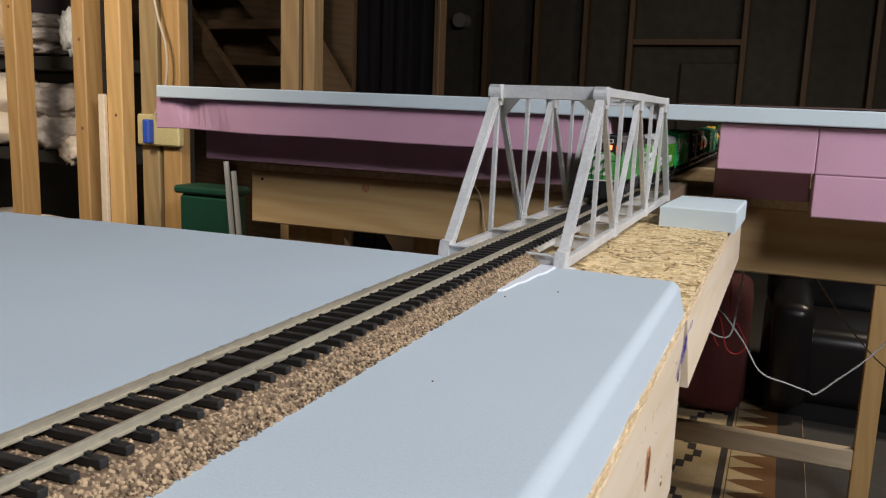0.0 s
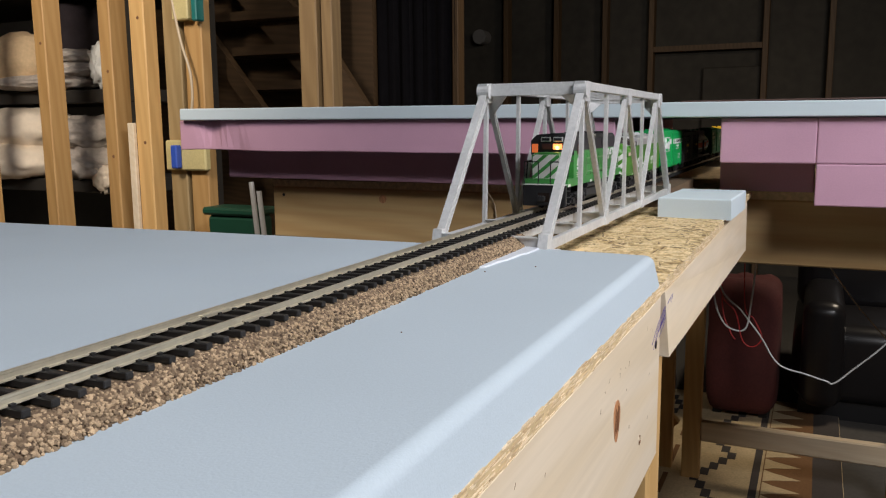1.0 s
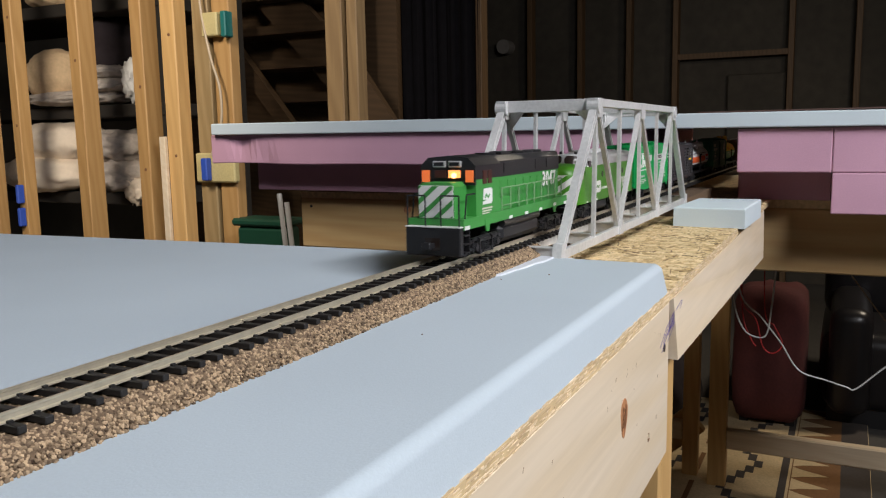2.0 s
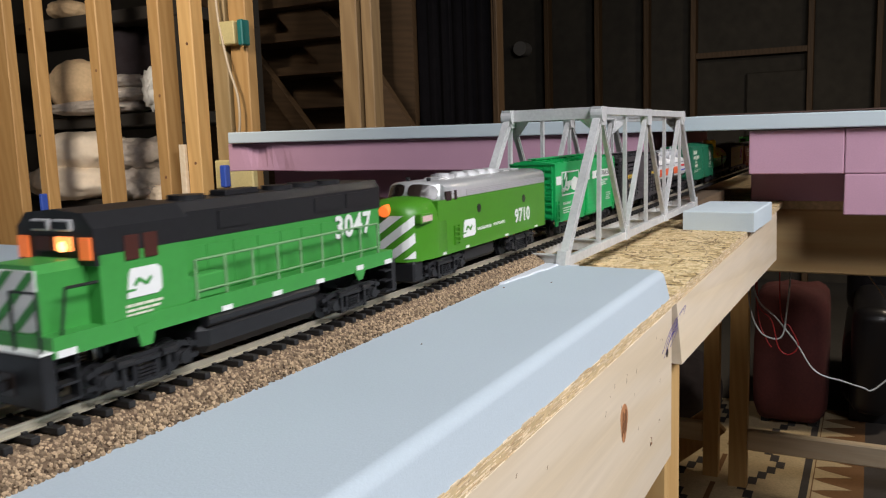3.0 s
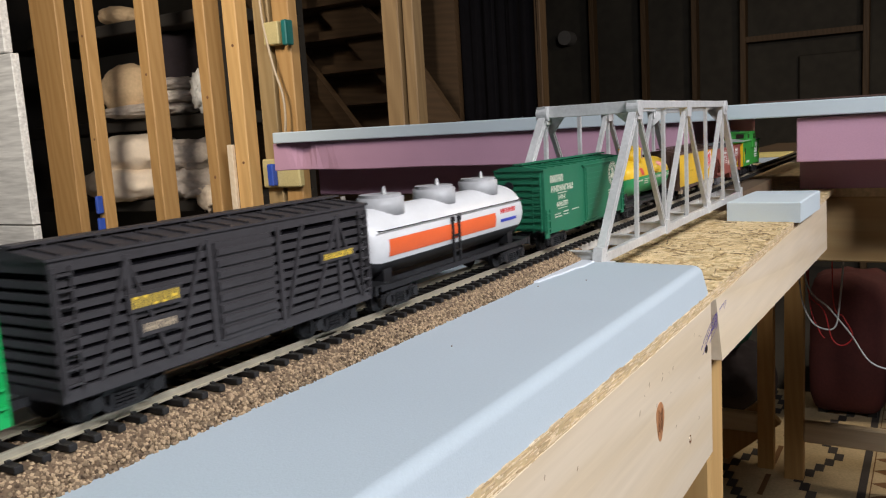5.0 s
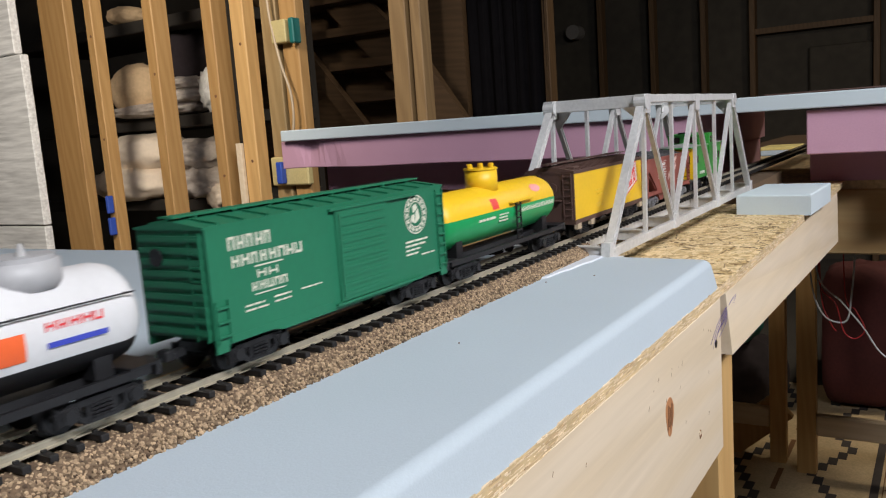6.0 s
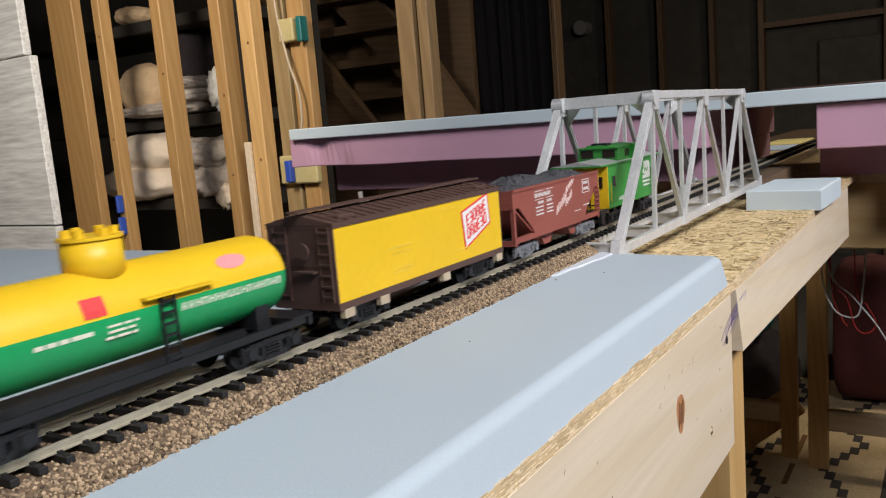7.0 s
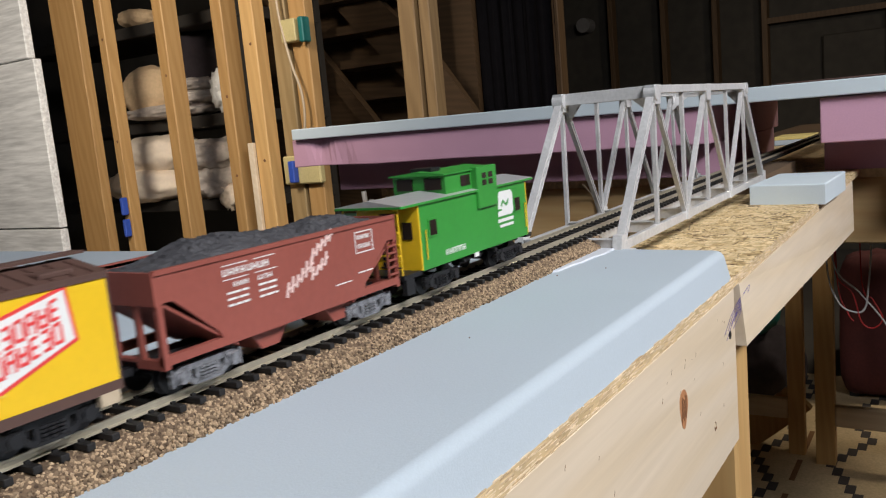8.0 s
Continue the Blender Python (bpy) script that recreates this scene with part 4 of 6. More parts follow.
# ---- rolling stock: each car's nose is at its own y = 0, the body runs to +y, the camera side is +x ----
def truck(car, yc, material="black", label="", axles=2, base=0.021):
    t = new("truck")
    t.parent = car
    t.empty_display_size = 0.005
    ys = [yc + (i - (axles - 1) / 2) * base / (axles - 1) for i in range(axles)]
    for s in (-1, 1):
        bm = bmesh.new()
        heavy = base > 0.025
        x = s * (0.0146 if heavy else 0.0132)
        more = 0.0045 if heavy else 0.0
        y0, y1 = ys[0] - 0.0038 - more * 0.6, ys[-1] + 0.0038 + more * 0.6
        lift = 0.0022 if heavy else 0.0
        zt_ = 0.0078 + lift
        for p, q, h in (((y0, 0.0062 + lift), (ys[0], zt_), 0.0016), ((ys[0], zt_), (ys[-1], zt_), 0.0019), ((ys[-1], zt_), (y1, 0.0062 + lift), 0.0016), ((y0, 0.0050), (ys[0] + 0.002, 0.0046), 0.0014), ((ys[0] + 0.002, 0.0046), (yc - 0.0048, 0.0022), 0.0017), ((yc + 0.0048, 0.0022), (ys[-1] - 0.002, 0.0046), 0.0017), ((ys[-1] - 0.002, 0.0046), (y1, 0.0050), 0.0014), ((yc - 0.0042, 0.0020), (yc - 0.0042, zt_), 0.0014), ((yc + 0.0042, 0.0020), (yc + 0.0042, zt_), 0.0014)):
            bar(bm, (x, *p), (x, *q), 0.0015, h, up=(1, 0, 0)) if abs(q[0] - p[0]) < 1e-6 else bar(bm, (x, *p), (x, *q), 0.0015, h)
        for y in ys:
            rod(bm, (x - 0.001 * s, y, 0.0056), (x + 0.0022 * s, y, 0.0056), 0.0021, 10)
            box(bm, x - 0.0014, x + 0.0014, y - 0.0026, y + 0.0026, 0.0036, 0.0078, bevel=0.0003)
            for k in (-0.0032, 0.0032):
                box(bm, x - 0.0010, x + 0.0010, y + k - 0.0004, y + k + 0.0004, 0.0030, 0.0086 + lift)
        for k in (-0.0024, 0.0, 0.0024):
            for q in range(4):
                z = 0.0030 + q * 0.0011
                rod(bm, (x + 0.0007 * s, yc + k, z), (x + 0.0007 * s, yc + k, z + 0.0007), 0.0011, 8)
        box(bm, x - 0.0012, x + 0.0012, yc - 0.0046, yc + 0.0046, 0.0018, 0.0028)
        if heavy:
            for k in (-0.0085, 0.0085):
                rod(bm, (x + 0.0012 * s, yc + k - 0.003, 0.0094), (x + 0.0012 * s, yc + k + 0.003, 0.0094), 0.0014, 8)
                box(bm, x - 0.0012, x + 0.0012, yc + k - 0.0008, yc + k + 0.0008, 0.0014, 0.0104)
            box(bm, x - 0.0016, x + 0.0016, yc - 0.0055, yc + 0.0055, 0.0078, 0.0096, bevel=0.0003)
        part("side_frame", bm, material, t, label)
    for y in ys:
        bm = bmesh.new()
        for s in (-1, 1):
            rod(bm, (s * 0.0076, y, 0.0052), (s * 0.0096, y, 0.0052), 0.0051, 16)
            rod(bm, (s * 0.0070, y, 0.0052), (s * 0.0076, y, 0.0052), 0.0058, 16)
        rod(bm, (-0.0115, y, 0.0052), (0.0115, y, 0.0052), 0.0012, 6)
        part("wheelset", bm, "black", t)
    return t


def coupler(car, y, s):
    bm = bmesh.new()
    box(bm, -0.0014, 0.0014, min(y, y + s * 0.007), max(y, y + s * 0.007), 0.0075, 0.0100)
    box(bm, -0.0026, 0.0026, min(y + s * 0.005, y + s * 0.0088), max(y + s * 0.005, y + s * 0.0088), 0.0070, 0.0108, bevel=0.0006)
    part("coupler", bm, "black", car)


def ladder(car, x, y, z0, z1, w, material, n=7, axis="y"):
    bm = bmesh.new()
    for i in range(n):
        z = z0 + (z1 - z0) * (i + 0.5) / n
        if axis == "y":
            box(bm, x - 0.0004, x + 0.0008, y - w / 2, y + w / 2, z - 0.00035, z + 0.00035)
        else:
            box(bm, x - w / 2, x + w / 2, y - 0.0006, y + 0.0004, z - 0.00035, z + 0.00035)
    for k in (-1, 1):
        if axis == "y":
            box(bm, x - 0.0003, x + 0.0005, y + k * w / 2 - 0.0003, y + k * w / 2 + 0.0003, z0, z1)
        else:
            box(bm, x + k * w / 2 - 0.0003, x + k * w / 2 + 0.0003, y - 0.0004, y + 0.0003, z0, z1)
    part("ladder", bm, material, car)


def marks(car, x, rows, material, name="marking", label="worn painted lettering"):
    """Flat paint on the camera side: each row is one bar (y0, y1, z0, z1), or a list of bars that make one line of lettering."""
    for row in rows:
        bm = bmesh.new()
        for y0, y1, z0, z1 in (row if isinstance(row, list) else [row]):
            box(bm, x - 0.0002, x + 0.00012, y0, y1, z0, z1)
        part(name, bm, material, car, label)


def word(rng_seed, y0, y1, z0, z1, n, fill=0.7):
    """One line of n letter-sized blocks: large ones are slit blocks, small ones plain bars."""
    r = random.Random(rng_seed)
    step, h = (y1 - y0) / n, z1 - z0
    if h < 0.0012:
        out, a = [], y0
        while a < y1 - step * 0.5:
            b = min(y1, a + step * r.choice((1.6, 2.4, 3.2)))
            out.append((a, b - step * 0.3, z0, z1))
            a = b
        return [out]
    out = []
    for i in range(n):
        a, w = y0 + i * step, step * r.choice((0.66, 0.74, 0.80))
        t = min(w * 0.28, h * 0.22)
        z = z0 + (h - t) * r.choice((0.0, 0.4, 0.55, 1.0))
        out += [(a, a + t, z0, z1), (a + w - t, a + w, z0, z1), (a + t, a + w - t, z, z + t)]
    return [out]


def herald(car, x, y, z, w, h, field):
    """A blocky white emblem of width w and height h with a zigzag slit in the body colour."""
    P = lambda a, b: (y + a * w, z + b * h)
    o = part("emblem", side_profile(bmesh.new(), [P(0, 0), P(0.88, 0), P(1, 0.14), P(1, 0.86), P(0.88, 1), P(0.16, 1), P(0.10, 0.86)], x - 0.0002, x + 0.0002), "white", car, "white blocky painted emblem")
    for a0, b0, a1, b1 in ((0.22, 0.40, 0.34, 0.62), (0.34, 0.62, 0.56, 0.40), (0.56, 0.40, 0.70, 0.62)):
        bm = bar(bmesh.new(), (x + 0.0001, *P(a0, b0)), (x + 0.0001, *P(a1, b1)), 0.0005, 0.0011)
        part("emblem_slit", bm, field, o)
    part("emblem_slit", side_profile(bmesh.new(), [P(0.0, 0.22), P(0.24, 0.22), P(0.24, 0.30), P(0.0, 0.30)], x - 0.0001, x + 0.00032), field, o)


def stripes(car, at, s0, s1, z0, z1, slope, first, period, thick, material, label, count=6):
    """Slanted bands on a surface at(s, z), cut off at the ends s0, s1 and at the heights z0, z1."""
    n = 30
    for k in range(count):
        bm = bmesh.new()
        cols = []
        for i in range(n + 1):
            s = s0 + (s1 - s0) * i / n
            lo = min(max(first + k * period + slope * s, z0), z1)
            hi = min(max(first + k * period + slope * s + thick, z0), z1)
            cols.append((bm.verts.new(at(s, lo)), bm.verts.new(at(s, hi)), hi - lo))
        for p, q in zip(cols, cols[1:]):
            if p[2] > 1e-6 or q[2] > 1e-6:
                bm.faces.new((p[0], q[0], q[1], p[1]))
        if not bm.faces:
            bm.free()
            continue
        bmesh.ops.delete(bm, geom=[v for v in bm.verts if not v.link_faces], context="VERTS")
        part("nose_stripe", bm, material, car, label)


def on_side(y, z, x):
    """The pose of lettering that reads along +y on the camera side."""
    return Matrix(((0, 0, 1, x), (1, 0, 0, y), (0, 1, 0, z), (0, 0, 0, 1)))


def underframe(car, L, material="black", z=0.0105):
    bm = bmesh.new()
    box(bm, -0.004, 0.004, 0.002, L - 0.002, z - 0.0025, z + 0.0008)
    for k in (0.36, 0.5, 0.66):
        box(bm, -0.0155, 0.0155, L * k - 0.001, L * k + 0.001, z - 0.001, z + 0.0005)
    rod(bm, (0.006, L * 0.42, z - 0.002), (0.006, L * 0.52, z - 0.002), 0.0026, 10)
    box(bm, -0.010, -0.004, L * 0.5, L * 0.62, z - 0.004, z)
    part("underframe", bm, material, car)


def ribbed_end(car, y, s, hw, z0, z1, material, n=9):
    bm = bmesh.new()
    for i in range(n):
        z = z0 + (z1 - z0) * (i + 0.5) / n
        h = (z1 - z0) / n * 0.33
        bar(bm, (-hw + 0.002, y + s * 0.0002, z), (hw - 0.002, y + s * 0.0002, z), 0.0014, h * 1.5, up=(0, 0, 1))
    part("end_rib", bm, material, car)


def roof(car, L, hw, z, material, ribs=12, rise=0.003, walk_material=None, over=0.0006):
    bm = extrude_profile(bmesh.new(), [(-hw - over, z), (hw + over, z), (hw + over, z + 0.0008), (0, z + rise), (-hw - over, z + 0.0008)], -0.0008, L + 0.0008)
    part("roof", bm, material, car)
    bm = bmesh.new()
    for i in range(ribs):
        y = L * (i + 0.5) / ribs
        for s in (-1, 1):
            bar(bm, (s * 0.004, y, z + rise * 0.88), (s * (hw - 0.0004), y, z + 0.0011), 0.0011, 0.0010)
    part("roof_rib", bm, material, car)
    bm = bmesh.new()
    for k in (-0.0022, 0, 0.0022):
        box(bm, k - 0.0009, k + 0.0009, -0.001, L + 0.001, z + rise + 0.0006, z + rise + 0.0013)
    for i in range(8):
        y = L * (i + 0.5) / 8
        box(bm, -0.0034, 0.0034, y - 0.0004, y + 0.0004, z + rise - 0.001, z + rise + 0.0006)
    part("roof_walk", bm, walk_material or material, car)


def boxcar(name, label, L, body, door_y, door_w, z0=0.0095, z1=0.0450, hw=0.0164, trucks=("black", "black")):
    car = thing(name, label, "freight car", "model train cars")
    bm = box(bmesh.new(), -hw, hw, 0, L, z0 + 0.0035, z1)
    part("body", bm, body, car)
    bm = side_profile(bmesh.new(), [(0.0, z0 + 0.0036), (0.0, z0 - 0.001), (0.005, z0 - 0.001), (0.0055, z0 + 0.0012), (0.026, z0 + 0.0012), (0.031, z0 + 0.0), (L - 0.031, z0 + 0.0), (L - 0.026, z0 + 0.0012), (L - 0.0055, z0 + 0.0012), (L - 0.005, z0 - 0.001), (L, z0 - 0.001), (L, z0 + 0.0036)], hw - 0.0008, hw + 0.0001)
    part("side_sill", bm, body, car)
    bm = side_profile(bmesh.new(), [(0.0, z0 + 0.0036), (0.0, z0), (L, z0), (L, z0 + 0.0036)], -hw - 0.0001, -hw + 0.0008)
    part("side_sill", bm, body, car)
    underframe(car, L)
    door = part("door", B(hw - 0.0004, hw + 0.0010, door_y - door_w / 2, door_y + door_w / 2, z0 + 0.0025, z1 - 0.0015, bevel=0.0002), body, car)
    bm = bmesh.new()
    for i in range(10):
        z = z0 + 0.005 + (z1 - z0 - 0.009) * i / 9
        box(bm, hw + 0.0009, hw + 0.0013, door_y - door_w * 0.44, door_y + door_w * 0.44, z - 0.0007, z + 0.0007)
    part("door_rib", bm, body, door)
    for z in (z0 + 0.0018, z1 - 0.0012):
        part("door_track", B(hw, hw + 0.0015, door_y - door_w * 0.6, door_y + door_w * 1.15, z - 0.0005, z + 0.0005), body, car)
    bm = bmesh.new()
    rod(bm, (hw + 0.0014, door_y - door_w * 0.46, z0 + 0.004), (hw + 0.0014, door_y - door_w * 0.46, z1 - 0.003), 0.0004, 6)
    part("door_bar", bm, body, door)
    ladder(car, hw + 0.0003, L - 0.0035, z0 + 0.002, z1 - 0.001, 0.0052, body, 8)
    ladder(car, hw + 0.0003, 0.0035, z0 + 0.002, z0 + 0.016, 0.0052, body, 3)
    ladder(car, hw - 0.005, -0.0006, z0 + 0.003, z1 - 0.001, 0.0052, body, 8, "x")
    ribbed_end(car, 0, -1, hw, z0 + 0.004, z1 - 0.001, body)
    ribbed_end(car, L, 1, hw, z0 + 0.004, z1 - 0.001, body)
    roof(car, L, hw, z1, body, over=0.0001)
    part("brake_wheel", rod(bmesh.new(), (-0.006, -0.0018, z1 - 0.009), (-0.006, -0.0012, z1 - 0.009), 0.003, 12), "black", car)
    truck(car, 0.021, trucks[0])
    truck(car, L - 0.021, trucks[1])
    coupler(car, 0, -1)
    coupler(car, L, 1)
    return car


# green box car with a white band
X = 0.01645
box_green = boxcar("boxcar", "bright green model box car with a white lettered band", 0.1408, "green_box", 0.075, 0.023, z1=0.0502)
marks(box_green, X, [(0.002, 0.0118, 0.0362, 0.0420), (0.0508, 0.0630, 0.0362, 0.0420), (0.0875, 0.1350, 0.0362, 0.0420)], "white", "white_band", "white painted band")
marks(box_green, X + 0.0013, [(0.0645, 0.0715, 0.0362, 0.0420), (0.0785, 0.0862, 0.0362, 0.0420)], "white", "white_band", "white painted band")
marks(box_green, X + 0.0012, [(0.1352, 0.1400, 0.0372, 0.0382), (0.1352, 0.1400, 0.0402, 0.0412)], "white", "white_band", "white painted rungs")
for q in [(0.0128, 0.0498, 0.0438, 0.0447), (0.0128, 0.0498, 0.0282, 0.0291), (0.0128, 0.0137, 0.0282, 0.0447), (0.0489, 0.0498, 0.0282, 0.0447)]:
    marks(box_green, X + 0.0001, [q], "white", "emblem_frame", "white painted frame line")
for pts in ([(0.0175, 0.0395), (0.0205, 0.0432), (0.0228, 0.0415), (0.0205, 0.0360), (0.0178, 0.0322), (0.0160, 0.0312), (0.0160, 0.0332), (0.0200, 0.0325), (0.0240, 0.0318), (0.0268, 0.0335)], [(0.0230, 0.0340), (0.0245, 0.0372), (0.0252, 0.0345), (0.0268, 0.0372), (0.0275, 0.0345), (0.0292, 0.0375), (0.0298, 0.0345)]):
    wire("emblem_script", [(X + 0.0002, y, z) for y, z in pts], 0.0007, "white", box_green, "white script emblem")
bm = side_profile(bmesh.new(), [(0.0325, 0.0322), (0.0325, 0.0378), (0.0400, 0.0405), (0.0475, 0.0385), (0.0475, 0.0322), (0.0400, 0.0302)], X - 0.0001, X + 0.0002)
part("emblem_shield", bm, "white", box_green, "white painted shield shape")
lettering("band_lettering", "INDUSTRIAL GASES", 0.0050, on_side(0.1135, 0.0391, X + 0.00015), "black", box_green, 1.0, 0.15, "dark painted lettering")
marks(box_green, X, word(1, 0.098, 0.122, 0.0328, 0.0343, 11) + word(2, 0.104, 0.116, 0.0313, 0.0320, 8) + word(3, 0.098, 0.120, 0.0298, 0.0305, 12) + word(4, 0.118, 0.131, 0.0225, 0.0231, 6) + word(5, 0.118, 0.131, 0.0208, 0.0214, 6) + word(6, 0.118, 0.128, 0.0192, 0.0198, 5) + word(7, 0.118, 0.130, 0.0176, 0.0182, 5) + word(8, 0.016, 0.032, 0.0218, 0.0236, 6) + word(9, 0.015, 0.038, 0.0192, 0.0198, 9) + word(10, 0.015, 0.040, 0.0176, 0.0182, 9) + word(109, 0.015, 0.030, 0.0160, 0.0166, 7), "white")

# dark green box car with a round emblem
box_gn = boxcar("boxcar", "dark green model box car with white lettering and round emblem", 0.142, "green_gn", 0.0805, 0.034, z1=0.0490)
def ring_paint(name, parent, y, z, r0, r1, material, label="", cut=0):
    """A painted ring; cut leaves a gap at every third step, as a line of lettering round it does."""
    bm = bmesh.new()
    n = 48
    a = [[bm.verts.new((X + 0.00022, y + r * math.cos(2 * math.pi * i / n), z + r * math.sin(2 * math.pi * i / n))) for i in range(n)] for r in (r0, r1)]
    for i in range(n):
        if not cut or i % 3 != cut:
            bm.faces.new((a[0][i], a[0][(i + 1) % n], a[1][(i + 1) % n], a[1][i]))
    return part(name, bm, material, parent, label)


emb = ring_paint("round_emblem", box_gn, 0.1190, 0.0390, 0.0086, 0.0080, "cream", "cream round painted emblem")
ring_paint("emblem_letters", emb, 0.1190, 0.0390, 0.0075, 0.0062, "cream", cut=1)
ring_paint("emblem_ring", emb, 0.1190, 0.0390, 0.0058, 0.0053, "cream")
for pts in ([(0.1150, 0.0366), (0.1185, 0.0350), (0.1180, 0.0392), (0.1158, 0.0386)], [(0.1188, 0.0352), (0.1222, 0.0370), (0.1212, 0.0412), (0.1190, 0.0396)], [(0.1172, 0.0398), (0.1208, 0.0416), (0.1196, 0.0436), (0.1170, 0.0426)]):
    part("emblem_figure", side_profile(bmesh.new(), pts, X - 0.0001, X + 0.00022), "cream", emb)
marks(box_gn, X, word(11, 0.009, 0.030, 0.0408, 0.0452, 5, 0.8) + word(12, 0.010, 0.045, 0.0350, 0.0388, 8, 0.8) + [(0.020, 0.034, 0.0336, 0.0341)] + word(13, 0.021, 0.032, 0.0298, 0.0326, 2) + word(14, 0.018, 0.036, 0.0256, 0.0286, 5) + [(0.019, 0.034, 0.0242, 0.0246)] + word(15, 0.014, 0.024, 0.0210, 0.0216, 4) + word(16, 0.014, 0.026, 0.0194, 0.0200, 5) + word(17, 0.028, 0.037, 0.0215, 0.0221, 4) + word(18, 0.028, 0.037, 0.0198, 0.0204, 4) + word(19, 0.042, 0.054, 0.0215, 0.0220, 6) + word(20, 0.110, 0.128, 0.0272, 0.0280, 8) + word(21, 0.110, 0.126, 0.0254, 0.0262, 6) + word(22, 0.110, 0.122, 0.0236, 0.0243, 5) + word(23, 0.110, 0.120, 0.0218, 0.0225, 4) + word(24, 0.122, 0.133, 0.0205, 0.0211, 5), "cream")

# black slatted stock car
stock = thing("stock_car", "black slatted model stock car with yellow lettering", "freight car", "model train cars")
SL = 0.139
# Body is blacker than the slats: shade in the gaps is put into colour.
part("body", B(-0.0155, 0.0155, 0.001, SL - 0.001, 0.011, 0.0470), "sheet_and_gap_black", stock)
part("side_sill", B(-0.0172, 0.0172, 0, SL, 0.0095, 0.0128), "stock", stock)
part("side_plate", B(-0.0172, 0.0172, 0, SL, 0.0445, 0.0478), "stock", stock)
for i in range(9):
    z = 0.0146 + i * 0.00335
    for sx in (-1, 1):
        part("slat", B(min(sx * 0.0154, sx * 0.0166), max(sx * 0.0154, sx * 0.0166), 0.0005, SL - 0.0005, z - 0.0010, z + 0.0010), "stock", stock)
    part("end_slat", B(-0.0165, 0.0165, -0.0004, 0.0012, z - 0.0010, z + 0.0010), "stock", stock)
for a, b in ((0.012, 0.024), (0.036, 0.024), (0.040, 0.052), (0.089, 0.100), (0.104, 0.120), (0.132, 0.120)):
    part("brace", bar(bmesh.new(), (0.0170, a, 0.0128), (0.0170, b, 0.0450), 0.0010, 0.0015, up=(1, 0, 0)), "stock", stock)
for y in (0.001, 0.024, 0.055, 0.087, 0.120, SL - 0.001):
    part("post", B(0.0164, 0.0175, y - 0.001, y + 0.001, 0.0115, 0.0460), "stock", stock)
door = part("door", B(0.0165, 0.0176, 0.057, 0.083, 0.0125, 0.0445), "stock", stock)
for i in range(8):
    z = 0.0155 + i * 0.0037
    part("door_slat", B(0.0174, 0.0183, 0.0575, 0.0825, z - 0.0011, z + 0.0011), "stock", door)
part("name_board", B(0.0170, 0.0180, 0.0225, 0.0420, 0.0290, 0.0345), "stock", stock)
part("name_board", B(0.0170, 0.0180, 0.0255, 0.0400, 0.0215, 0.0265), "stock", stock)
part("name_board", B(0.0170, 0.0180, 0.108, 0.129, 0.0290, 0.0330), "stock", stock)
marks(stock, 0.0181, word(31, 0.0240, 0.0410, 0.0302, 0.0335, 5, 0.75) + word(32, 0.110, 0.128, 0.0300, 0.0322, 8, 0.75), "gold")
marks(stock, 0.0181, word(33, 0.0270, 0.0390, 0.0228, 0.0252, 5), "wiretan")
ladder(stock, 0.0176, SL - 0.0035, 0.012, 0.046, 0.005, "stock", 8)
ladder(stock, 0.0176, 0.0035, 0.012, 0.046, 0.005, "stock", 8)
roof(stock, SL, 0.0172, 0.0478, "stock", 16, 0.0028)
underframe(stock, SL)
truck(stock, 0.021)
truck(stock, SL - 0.021)
coupler(stock, 0, -1)
coupler(stock, SL, 1)


def shell(bm, y0, y1, r, zc, a0, a1, dome=0.006, n=20):
    """A strip of a tank's wall between the angles a0 and a1 (0 is the camera side, 90 the top), with dished ends."""
    prof_y = [(y0 - 0.0, r * 0.80), (y0 + dome * 0.35, r * 0.93), (y0 + dome, r), (y1 - dome, r), (y1 - dome * 0.35, r * 0.93), (y1, r * 0.80)]
    rows = []
    for y, rr in prof_y:
        rows.append([bm.verts.new((rr * math.cos(radians(a0 + (a1 - a0) * i / n)), y, zc + rr * math.sin(radians(a0 + (a1 - a0) * i / n)))) for i in range(n + 1)])
    for u, v in zip(rows, rows[1:]):
        for i in range(n):
            bm.faces.new((u[i], u[i + 1], v[i + 1], v[i]))
    for row, y in ((rows[0], y0), (rows[-1], y1)):
        c = bm.verts.new((0, y, zc))
        for i in range(n):
            bm.faces.new((c, row[i], row[i + 1]))
    return bm


